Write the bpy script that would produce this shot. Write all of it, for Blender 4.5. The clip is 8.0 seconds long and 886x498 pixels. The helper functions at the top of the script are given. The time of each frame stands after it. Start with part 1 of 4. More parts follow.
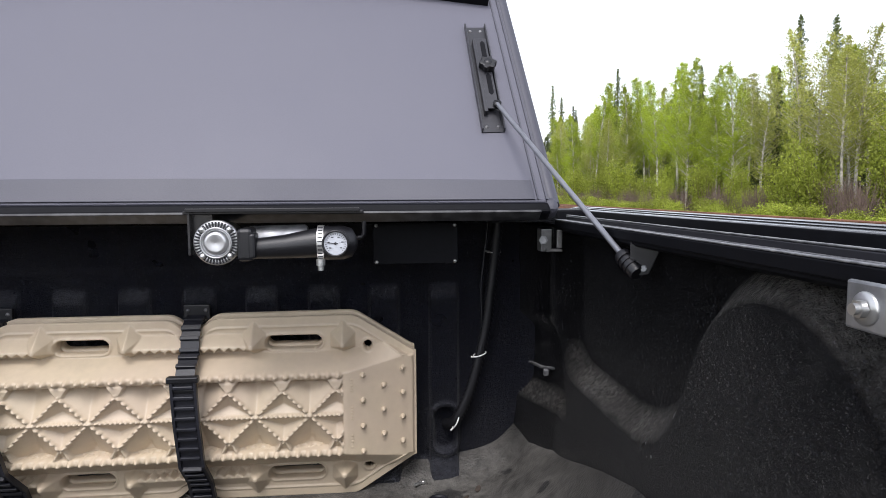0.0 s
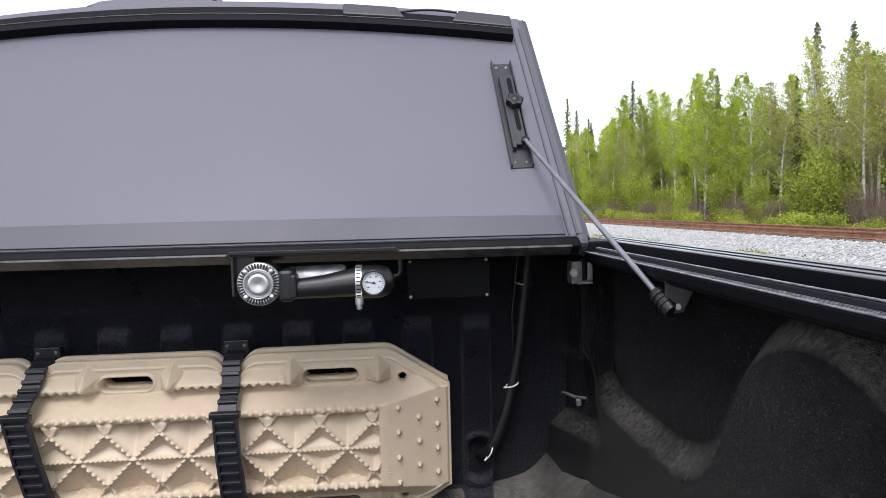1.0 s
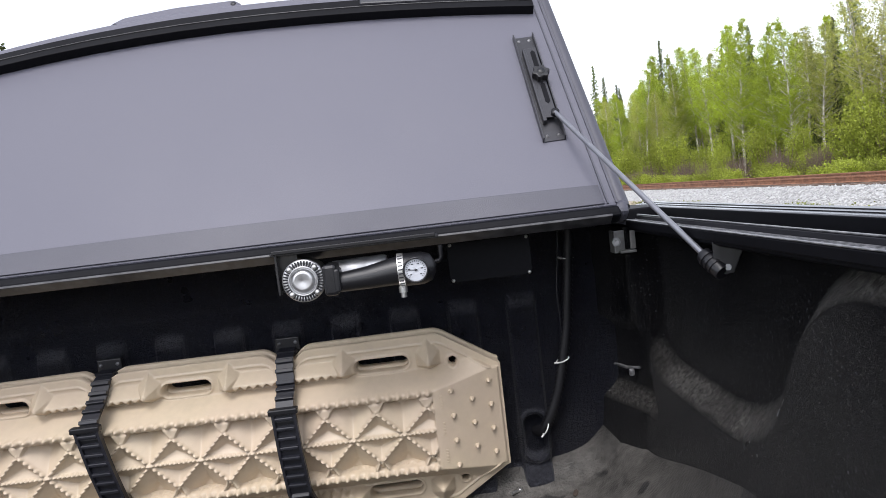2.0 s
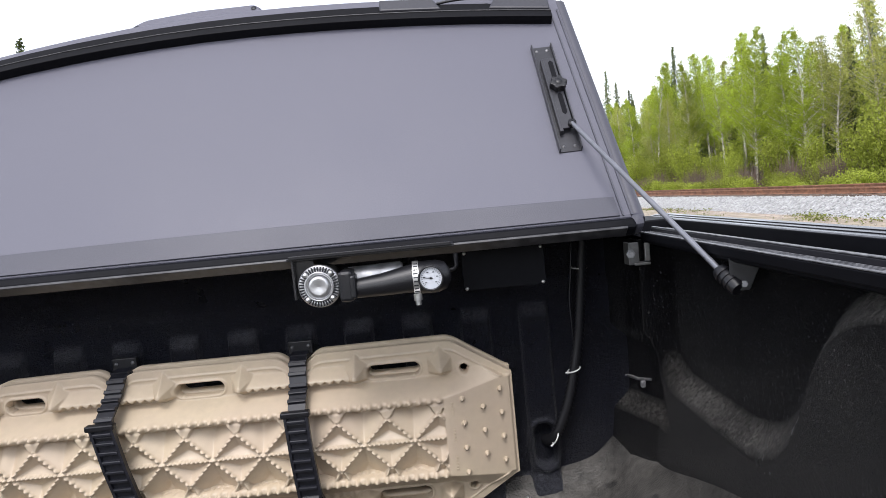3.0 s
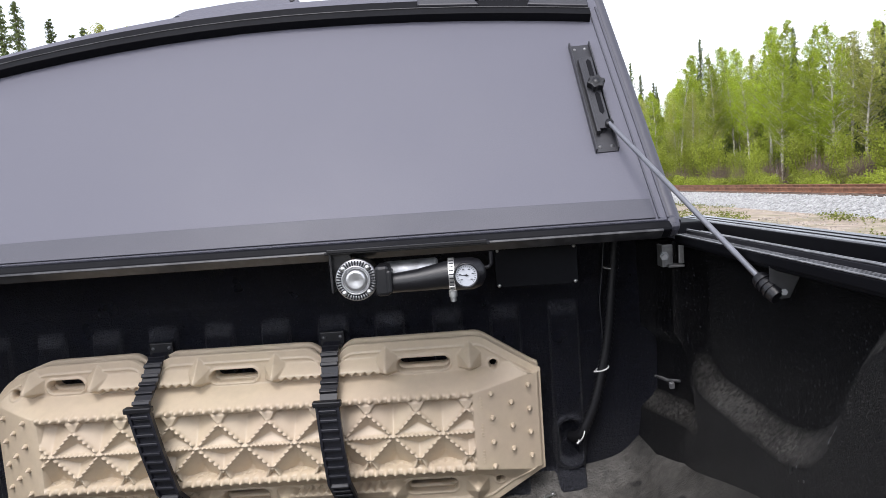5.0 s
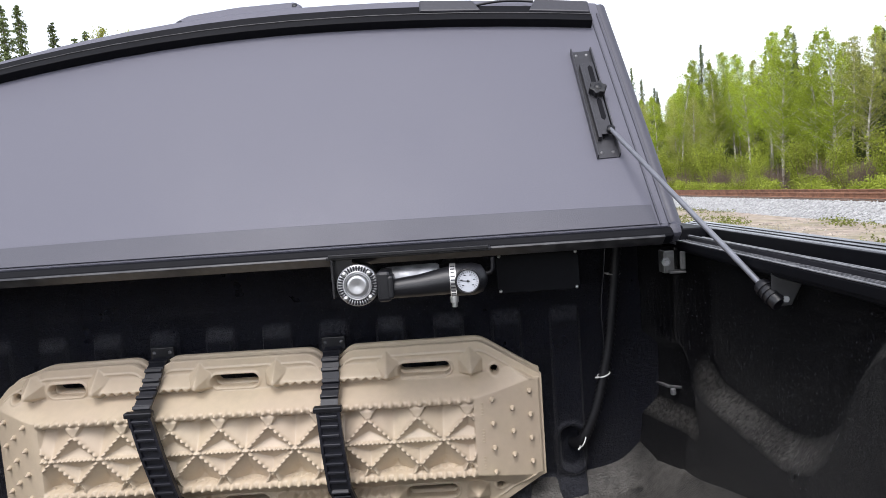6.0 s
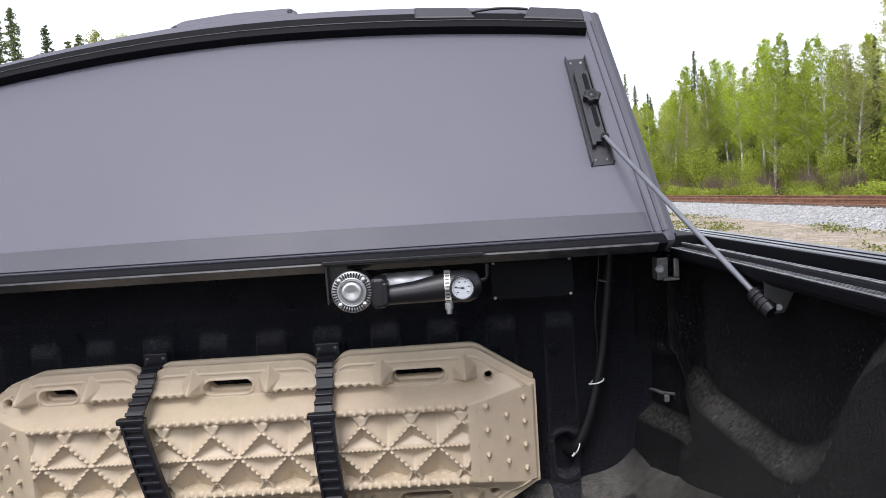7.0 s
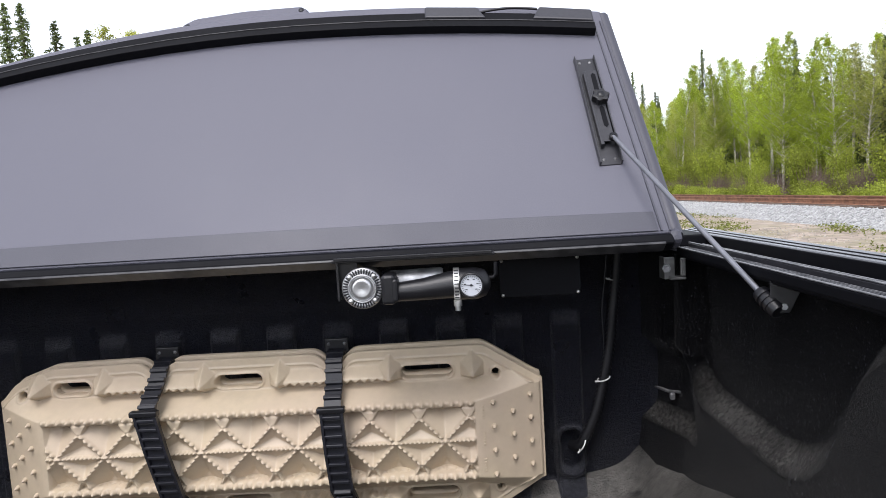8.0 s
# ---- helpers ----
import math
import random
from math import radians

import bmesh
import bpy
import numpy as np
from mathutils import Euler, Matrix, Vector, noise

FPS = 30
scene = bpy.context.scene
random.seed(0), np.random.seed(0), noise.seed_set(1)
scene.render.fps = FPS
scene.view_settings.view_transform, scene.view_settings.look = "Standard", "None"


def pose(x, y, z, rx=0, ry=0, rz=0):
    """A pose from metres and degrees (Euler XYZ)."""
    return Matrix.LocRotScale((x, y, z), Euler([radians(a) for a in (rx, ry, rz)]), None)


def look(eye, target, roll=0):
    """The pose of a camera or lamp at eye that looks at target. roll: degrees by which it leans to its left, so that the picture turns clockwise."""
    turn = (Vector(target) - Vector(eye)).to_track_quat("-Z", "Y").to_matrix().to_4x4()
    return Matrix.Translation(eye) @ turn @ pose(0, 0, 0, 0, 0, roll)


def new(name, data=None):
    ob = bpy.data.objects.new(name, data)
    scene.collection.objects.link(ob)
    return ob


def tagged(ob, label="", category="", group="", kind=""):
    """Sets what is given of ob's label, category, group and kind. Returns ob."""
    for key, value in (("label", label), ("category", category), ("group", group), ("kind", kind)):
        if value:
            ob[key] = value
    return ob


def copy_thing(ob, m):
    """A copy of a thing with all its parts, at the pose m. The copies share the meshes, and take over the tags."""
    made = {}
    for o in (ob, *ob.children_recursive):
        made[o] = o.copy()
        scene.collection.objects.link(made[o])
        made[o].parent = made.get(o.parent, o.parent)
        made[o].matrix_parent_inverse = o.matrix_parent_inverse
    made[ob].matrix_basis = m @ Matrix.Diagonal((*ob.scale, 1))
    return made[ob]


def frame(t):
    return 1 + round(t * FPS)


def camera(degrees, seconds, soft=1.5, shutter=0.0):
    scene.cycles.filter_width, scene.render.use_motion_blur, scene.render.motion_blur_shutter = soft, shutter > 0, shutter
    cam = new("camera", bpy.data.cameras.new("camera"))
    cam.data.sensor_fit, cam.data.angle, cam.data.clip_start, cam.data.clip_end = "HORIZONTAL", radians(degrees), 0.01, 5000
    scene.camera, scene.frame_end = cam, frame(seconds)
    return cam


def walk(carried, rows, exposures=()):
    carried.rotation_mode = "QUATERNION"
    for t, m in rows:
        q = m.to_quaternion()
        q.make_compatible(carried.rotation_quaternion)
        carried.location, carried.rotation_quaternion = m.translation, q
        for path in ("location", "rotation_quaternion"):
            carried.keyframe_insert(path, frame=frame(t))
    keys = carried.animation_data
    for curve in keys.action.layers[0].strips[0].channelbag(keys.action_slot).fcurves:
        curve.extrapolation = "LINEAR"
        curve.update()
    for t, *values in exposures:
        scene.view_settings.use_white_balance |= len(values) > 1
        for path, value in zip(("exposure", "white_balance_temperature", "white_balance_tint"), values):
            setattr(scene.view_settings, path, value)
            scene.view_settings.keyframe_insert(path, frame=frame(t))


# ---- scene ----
cam = camera(70.0, 8.0, soft=0.8)
PATH = [
    (0, (0.521, -1.294, 1.43), (0.72, 0.688, 1.256), -0.3),
    (0.5, (0.501, -1.313, 1.465), (0.687, 0.675, 1.344), 0.7),
    (1, (0.491, -1.315, 1.47), (0.637, 0.676, 1.343), -1.4),
    (1.5, (0.488, -1.307, 1.469), (0.524, 0.685, 1.292), -5.3),
    (1.7, (0.489, -1.311, 1.468), (0.52, 0.682, 1.294), -6.8),
    (2.8, (0.479, -1.314, 1.479), (0.476, 0.679, 1.315), -6.1),
    (3, (0.477, -1.318, 1.482), (0.476, 0.676, 1.32), -5.6),
    (3.5, (0.459, -1.322, 1.5), (0.434, 0.67, 1.322), -4.4),
    (4, (0.453, -1.323, 1.501), (0.414, 0.667, 1.309), -4.5),
    (4.5, (0.455, -1.322, 1.496), (0.408, 0.668, 1.304), -5.0),
    (4.7, (0.449, -1.325, 1.497), (0.395, 0.665, 1.302), -4.4),
    (5.8, (0.446, -1.33, 1.503), (0.385, 0.661, 1.325), -4.0),
    (6, (0.446, -1.328, 1.502), (0.386, 0.663, 1.323), -4.0),
    (6.5, (0.445, -1.328, 1.505), (0.393, 0.664, 1.334), -3.8),
    (7, (0.445, -1.329, 1.506), (0.405, 0.664, 1.34), -3.8),
    (7.5, (0.448, -1.334, 1.508), (0.411, 0.658, 1.334), -3.3),
    (8, (0.439, -1.343, 1.508), (0.381, 0.648, 1.335), -3.4),
]
walk(cam, [(t, look(eye, target, roll)) for t, eye, target, roll in PATH],
     exposures=[(0, 1.19, 6480, 13), (1, 1.22, 6480, 13), (4.7, 1.23, 6480, 13), (6, 1.19, 6480, 13), (7, 1.13, 6480, 13), (8, 1.13, 6480, 13)])

# ---- world and light: bright overcast sky ----
world = bpy.data.worlds.new("overcast_sky")
scene.world = world
world.use_nodes = True
wt = world.node_tree
wt.nodes.clear()
w_out = wt.nodes.new("ShaderNodeOutputWorld")
w_bg = wt.nodes.new("ShaderNodeBackground")
w_sky = wt.nodes.new("ShaderNodeTexSky")
w_sky.sky_type = 'NISHITA'
w_sky.sun_disc = False
w_sky.sun_elevation = radians(52)
w_sky.sun_rotation = radians(196)
w_sky.air_density = 1.0
w_sky.dust_density = 1.0
w_hsv = wt.nodes.new("ShaderNodeHueSaturation")
w_hsv.inputs["Saturation"].default_value = 0.32
wt.links.new(w_sky.outputs[0], w_hsv.inputs["Color"])
wt.links.new(w_hsv.outputs[0], w_bg.inputs["Color"])
wt.links.new(w_bg.outputs[0], w_out.inputs["Surface"])
w_bg.inputs["Strength"].default_value = 0.15
sun = new("sun", bpy.data.lights.new("sun", 'SUN'))
sun.data.energy = 1.0
sun.data.angle = radians(25)
sun.data.color = (1.0, 0.985, 0.97)
sun.matrix_world = look((-4, -14, 24), (0, 0, 0))


# ---- materials ----
def material(name, base, rough=0.5, metal=0.0, var=0.15, grain=60.0, bump=0.0, bump_scale=200.0,
             dirt=None, dirt_scale=4.0, dirt_amount=0.5, spec=0.5, by_object=0.0, by_island=0.0, pebble=0.0, skylit_dust=None, skylit_from=0.22, skylit_to=0.75, stain=None):
    """A surface with fine grain, broad stains and a fine relief."""
    m = bpy.data.materials.new(name)
    m.use_nodes = True
    nt = m.node_tree
    n, l = nt.nodes, nt.links
    b = n["Principled BSDF"]
    b.inputs["Metallic"].default_value = metal
    b.inputs["Specular IOR Level"].default_value = spec
    tc = n.new("ShaderNodeTexCoord")
    fine = n.new("ShaderNodeTexNoise")
    fine.inputs["Scale"].default_value = grain
    fine.inputs["Detail"].default_value = 4
    l.new(tc.outputs["Object"], fine.inputs["Vector"])
    ramp = n.new("ShaderNodeMapRange")
    ramp.inputs[1].default_value, ramp.inputs[2].default_value = 0.3, 0.7
    ramp.inputs[3].default_value, ramp.inputs[4].default_value = 1 - var, 1 + var
    l.new(fine.outputs["Fac"], ramp.inputs[0])
    value = ramp.outputs[0]
    for amount, node, sock in ((by_object, "ShaderNodeObjectInfo", "Random"), (by_island, "ShaderNodeNewGeometry", "Random Per Island")):
        if amount:
            info = n.new(node)
            mr = n.new("ShaderNodeMapRange")
            mr.inputs[3].default_value, mr.inputs[4].default_value = 1 - amount, 1 + amount
            l.new(info.outputs[sock], mr.inputs[0])
            mul = n.new("ShaderNodeMath")
            mul.operation = 'MULTIPLY'
            l.new(value, mul.inputs[0])
            l.new(mr.outputs[0], mul.inputs[1])
            value = mul.outputs[0]
    col = n.new("ShaderNodeVectorMath")
    col.operation = 'SCALE'
    col.inputs[0].default_value = base[:3]
    l.new(value, col.inputs["Scale"])
    colour = col.outputs[0]
    broad = n.new("ShaderNodeTexNoise")
    broad.inputs["Scale"].default_value = dirt_scale
    broad.inputs["Detail"].default_value = 5
    l.new(tc.outputs["Object"], broad.inputs["Vector"])
    if dirt:
        mr = n.new("ShaderNodeMapRange")
        mr.inputs[1].default_value, mr.inputs[2].default_value = 0.42, 0.68
        mr.inputs[4].default_value = dirt_amount
        l.new(broad.outputs["Fac"], mr.inputs[0])
        mix = n.new("ShaderNodeMix")
        mix.data_type = 'RGBA'
        l.new(mr.outputs[0], mix.inputs[0])
        l.new(colour, mix.inputs[6])
        mix.inputs[7].default_value = (*dirt[:3], 1)
        colour = mix.outputs[2]
    if skylit_dust:
        # up-facing slopes paled in patches: dust, with sky light put into the colour
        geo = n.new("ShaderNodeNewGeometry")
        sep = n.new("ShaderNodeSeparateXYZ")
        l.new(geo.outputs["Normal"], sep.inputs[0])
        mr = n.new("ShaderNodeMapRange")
        mr.inputs[1].default_value, mr.inputs[2].default_value = skylit_from, skylit_to
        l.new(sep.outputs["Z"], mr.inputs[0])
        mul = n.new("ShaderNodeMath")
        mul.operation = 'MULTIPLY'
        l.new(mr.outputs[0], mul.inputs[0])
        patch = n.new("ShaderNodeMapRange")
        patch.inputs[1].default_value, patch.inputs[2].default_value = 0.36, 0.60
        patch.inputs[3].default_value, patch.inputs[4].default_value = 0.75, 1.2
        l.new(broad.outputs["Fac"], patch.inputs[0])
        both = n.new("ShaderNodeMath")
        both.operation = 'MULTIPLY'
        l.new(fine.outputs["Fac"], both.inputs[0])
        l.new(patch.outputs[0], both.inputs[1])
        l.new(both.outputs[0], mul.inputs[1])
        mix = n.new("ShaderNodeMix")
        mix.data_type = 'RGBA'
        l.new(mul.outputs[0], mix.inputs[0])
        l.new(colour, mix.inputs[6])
        mix.inputs[7].default_value = (*skylit_dust, 1)
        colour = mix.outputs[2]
    if stain:
        # a few dried spots of oil and water
        spots = n.new("ShaderNodeTexNoise")
        spots.inputs["Scale"].default_value = 15
        spots.inputs["Detail"].default_value = 2
        l.new(tc.outputs["Object"], spots.inputs["Vector"])
        mr = n.new("ShaderNodeMapRange")
        mr.inputs[1].default_value, mr.inputs[2].default_value = 0.61, 0.65
        mr.inputs[4].default_value = 0.75
        l.new(spots.outputs["Fac"], mr.inputs[0])
        mix = n.new("ShaderNodeMix")
        mix.data_type = 'RGBA'
        l.new(mr.outputs[0], mix.inputs[0])
        l.new(colour, mix.inputs[6])
        mix.inputs[7].default_value = (*stain, 1)
        colour = mix.outputs[2]
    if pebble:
        # pale specks on some pebble tips: the coating's glints put into the colour
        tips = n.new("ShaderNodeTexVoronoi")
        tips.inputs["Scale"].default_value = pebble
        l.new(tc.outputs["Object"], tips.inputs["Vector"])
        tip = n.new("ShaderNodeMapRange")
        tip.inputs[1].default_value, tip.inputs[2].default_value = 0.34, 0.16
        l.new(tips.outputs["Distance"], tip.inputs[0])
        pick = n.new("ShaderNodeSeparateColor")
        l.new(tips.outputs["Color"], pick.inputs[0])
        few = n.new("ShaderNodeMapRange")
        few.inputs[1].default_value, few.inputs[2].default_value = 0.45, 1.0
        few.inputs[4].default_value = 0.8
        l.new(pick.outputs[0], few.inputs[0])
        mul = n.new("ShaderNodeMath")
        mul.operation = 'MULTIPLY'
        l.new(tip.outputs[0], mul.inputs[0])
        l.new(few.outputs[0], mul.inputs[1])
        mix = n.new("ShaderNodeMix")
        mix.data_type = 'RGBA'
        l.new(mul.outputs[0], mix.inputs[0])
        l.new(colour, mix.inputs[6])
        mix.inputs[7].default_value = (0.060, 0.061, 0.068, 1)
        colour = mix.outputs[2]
    l.new(colour, b.inputs["Base Color"])
    rr = n.new("ShaderNodeMapRange")
    rr.inputs[1].default_value, rr.inputs[2].default_value = 0.3, 0.7
    rr.inputs[3].default_value, rr.inputs[4].default_value = max(0.03, rough - 0.08), min(1, rough + 0.08)
    l.new(broad.outputs["Fac"], rr.inputs[0])
    l.new(rr.outputs[0], b.inputs["Roughness"])
    if bump:
        bn = n.new("ShaderNodeTexNoise")
        bn.inputs["Scale"].default_value = bump_scale
        bn.inputs["Detail"].default_value = 2
        l.new(tc.outputs["Object"], bn.inputs["Vector"])
        bp = n.new("ShaderNodeBump")
        bp.inputs["Strength"].default_value = min(1.0, bump)
        bp.inputs["Distance"].default_value = 0.002 * max(1.0, bump)
        relief = bn.outputs["Fac"]
        if pebble:
            # rounded pebbles of sprayed coating over the finer grain
            vo = n.new("ShaderNodeTexVoronoi")
            vo.feature = 'SMOOTH_F1'
            vo.inputs["Scale"].default_value = pebble
            vo.inputs["Smoothness"].default_value = 0.35
            warp = n.new("ShaderNodeMix")
            warp.data_type = 'VECTOR'
            warp.inputs[0].default_value = 0.012
            l.new(tc.outputs["Object"], warp.inputs[4])
            l.new(bn.outputs["Color"], warp.inputs[5])
            l.new(warp.outputs[1], vo.inputs["Vector"])
            sub = n.new("ShaderNodeMath")
            sub.operation = 'MULTIPLY_ADD'
            sub.inputs[1].default_value = -1.3
            l.new(vo.outputs["Distance"], sub.inputs[0])
            l.new(bn.outputs["Fac"], sub.inputs[2])
            relief = sub.outputs[0]
        l.new(relief, bp.inputs["Height"])
        l.new(bp.outputs[0], b.inputs["Normal"])
    return m


LINER = material("sprayed_bedliner", (0.0018, 0.0020, 0.0034), 0.20, var=0.3, grain=120, bump=3.6, bump_scale=420, pebble=165, spec=0.48, skylit_dust=(0.21, 0.20, 0.185), skylit_from=0.26, skylit_to=0.80, dirt=(0.010, 0.009, 0.009), dirt_scale=6, dirt_amount=0.12)
# liner copy: bluish shade and the rib tops' sky sheen sit in its colour
WALL_LINER = material("bulkhead_liner", (0.0090, 0.0102, 0.0190), 0.33, var=0.3, grain=120, bump=3.4, bump_scale=420, pebble=165, spec=0.62, skylit_dust=(0.090, 0.093, 0.110), skylit_from=0.12, skylit_to=0.5, dirt=(0.014, 0.015, 0.020), dirt_scale=9, dirt_amount=0.3)
FLOOR_LINER = material("dusty_bedliner", (0.008, 0.008, 0.0085), 0.5, var=0.3, grain=70, stain=(0.014, 0.014, 0.015), skylit_dust=(0.15, 0.142, 0.130), skylit_from=0.36, skylit_to=0.92, bump=1.6, bump_scale=220, spec=0.35, dirt=(0.03, 0.028, 0.025), dirt_scale=7, dirt_amount=0.5)
VINYL = material("grey_vinyl", (0.093, 0.0925, 0.120), 0.46, var=0.05, grain=350, bump=0.25, bump_scale=900, dirt=(0.112, 0.112, 0.142), dirt_scale=3, dirt_amount=0.25)
HEM = material("vinyl_hem", (0.056, 0.056, 0.073), 0.48, var=0.06, grain=300, bump=0.2, bump_scale=800)
RUBBER = material("black_rubber", (0.010, 0.010, 0.014), 0.40, var=0.2, grain=80)
STRAP = material("strap_rubber", (0.0105, 0.011, 0.016), 0.40, var=0.2, grain=80)
BLACK_PLASTIC = material("black_plastic", (0.007, 0.007, 0.009), 0.38, var=0.2, grain=90, bump=0.15, bump_scale=400)
BLACK_METAL = material("black_powder_coat", (0.008, 0.008, 0.010), 0.36, var=0.15, grain=120, spec=0.35)
ALU = material("weathered_aluminium", (0.42, 0.43, 0.45), 0.45, metal=0.85, var=0.25, grain=45, dirt=(0.10, 0.10, 0.10), dirt_scale=25, dirt_amount=0.6)
STEEL = material("zinc_steel", (0.62, 0.62, 0.61), 0.35, metal=0.9, var=0.15, grain=60)
CHROME = material("cast_aluminium", (0.52, 0.52, 0.53), 0.36, metal=0.9, var=0.1, grain=70)
DARK_ALU = material("black_anodised_aluminium", (0.12, 0.121, 0.128), 0.40, metal=0.3, var=0.3, grain=70, dirt=(0.34, 0.34, 0.345), dirt_scale=70, dirt_amount=0.6)
ZINC = material("dull_zinc", (0.15, 0.15, 0.15), 0.48, metal=0.55, var=0.25, grain=90)
MATTE_BLACK = material("matte_black_paint", (0.004, 0.0042, 0.006), 0.55, var=0.2, grain=100, spec=0.11)
GLOSS_CAP = material("glossy_cap_plastic", (0.045, 0.046, 0.050), 0.20, var=0.2, grain=90, spec=0.5, dirt=(0.09, 0.09, 0.092), dirt_scale=14, dirt_amount=0.4)
WORN_PLATE = material("worn_black_strip", (0.013, 0.013, 0.016), 0.40, var=0.15, grain=120, dirt=(0.30, 0.30, 0.31), dirt_scale=45, dirt_amount=0.14)
VERGE_STONE = material("verge_stone", (0.38, 0.345, 0.30), 0.9, var=0.2, grain=6, by_island=0.35)
SMOKE = material("smoked_plastic", (0.020, 0.020, 0.022), 0.26, var=0.3, grain=60)
PROP_PLATE = material("prop_plate_coat", (0.026, 0.026, 0.031), 0.34, var=0.15, grain=120)
PLATE = material("satin_black_plate", (0.017, 0.017, 0.021), 0.34, var=0.15, grain=120)
ROD = material("prop_rod_steel", (0.22, 0.225, 0.25), 0.4, metal=0.6, var=0.1, grain=60)
TAN = material("tan_nylon", (0.545, 0.450, 0.325), 0.42, var=0.05, grain=60, bump=0.1, bump_scale=500, dirt=(0.51, 0.400, 0.315), dirt_scale=6, dirt_amount=0.5)
DIAL = material("dial_white", (0.50, 0.52, 0.56), 0.4, var=0.04)
INK = material("ink_dark", (0.03, 0.03, 0.035), 0.5)
TIE_WHITE = material("white_nylon", (0.72, 0.72, 0.70), 0.45, var=0.06)
PAINT_BLACK = material("black_car_paint", (0.012, 0.012, 0.014), 0.18, var=0.1)
RUST = material("rusty_rail", (0.27, 0.125, 0.07), 0.75, var=0.35, grain=14, dirt=(0.10, 0.05, 0.035), dirt_scale=3, dirt_amount=0.6)
TIMBER = material("sleeper_timber", (0.11, 0.075, 0.055), 0.85, var=0.35, grain=12, by_object=0.3)
BALLAST = material("ballast_stone", (0.40, 0.40, 0.395), 0.9, var=0.2, grain=6, by_island=0.2)
BALLAST_BED = material("ballast_bed_stone", (0.36, 0.36, 0.355), 0.9, var=0.45, grain=9, bump=8, bump_scale=9)
SOIL = material("gravelly_soil", (0.37, 0.30, 0.245), 0.95, var=0.4, grain=3.0, bump=6, bump_scale=14, dirt=(0.25, 0.235, 0.13), dirt_scale=0.8, dirt_amount=0.65)
BARK_BIRCH = material("birch_bark", (0.58, 0.54, 0.47), 0.8, var=0.3, grain=5, dirt=(0.10, 0.09, 0.08), dirt_scale=2.4, dirt_amount=0.8)
BARK = material("spruce_bark", (0.10, 0.075, 0.055), 0.9, var=0.3, grain=8)


def leaf_material(name, base, var):
    m = material(name, base, 0.6, var=0.15, grain=3, by_island=var, by_object=0.30, spec=0.25)
    nt = m.node_tree
    b = nt.nodes["Principled BSDF"]
    tr = nt.nodes.new("ShaderNodeBsdfTranslucent")
    mix = nt.nodes.new("ShaderNodeMixShader")
    mix.inputs[0].default_value = 0.4
    src_link = b.inputs["Base Color"].links[0].from_socket
    nt.links.new(src_link, tr.inputs["Color"])
    nt.links.new(b.outputs[0], mix.inputs[1])
    nt.links.new(tr.outputs[0], mix.inputs[2])
    nt.links.new(mix.outputs[0], nt.nodes["Material Output"].inputs["Surface"])
    return m


LEAF = leaf_material("birch_leaf", (0.345, 0.43, 0.045), 0.25)
LEAF_PALE = leaf_material("aspen_leaf", (0.45, 0.475, 0.12), 0.25)
LEAF_BUSH = leaf_material("willow_leaf", (0.31, 0.36, 0.055), 0.3)
# darkened leaf tone: the shade between crowns is put into the colour
LEAF_SHADED = leaf_material("shaded_wood_leaf", (0.105, 0.125, 0.048), 0.3)
NEEDLE = leaf_material("spruce_needle", (0.13, 0.165, 0.065), 0.3)
TWIG = material("bare_twig", (0.17, 0.12, 0.10), 0.9, var=0.3, grain=6)
GRASS = leaf_material("grass_blade", (0.25, 0.28, 0.065), 0.45)


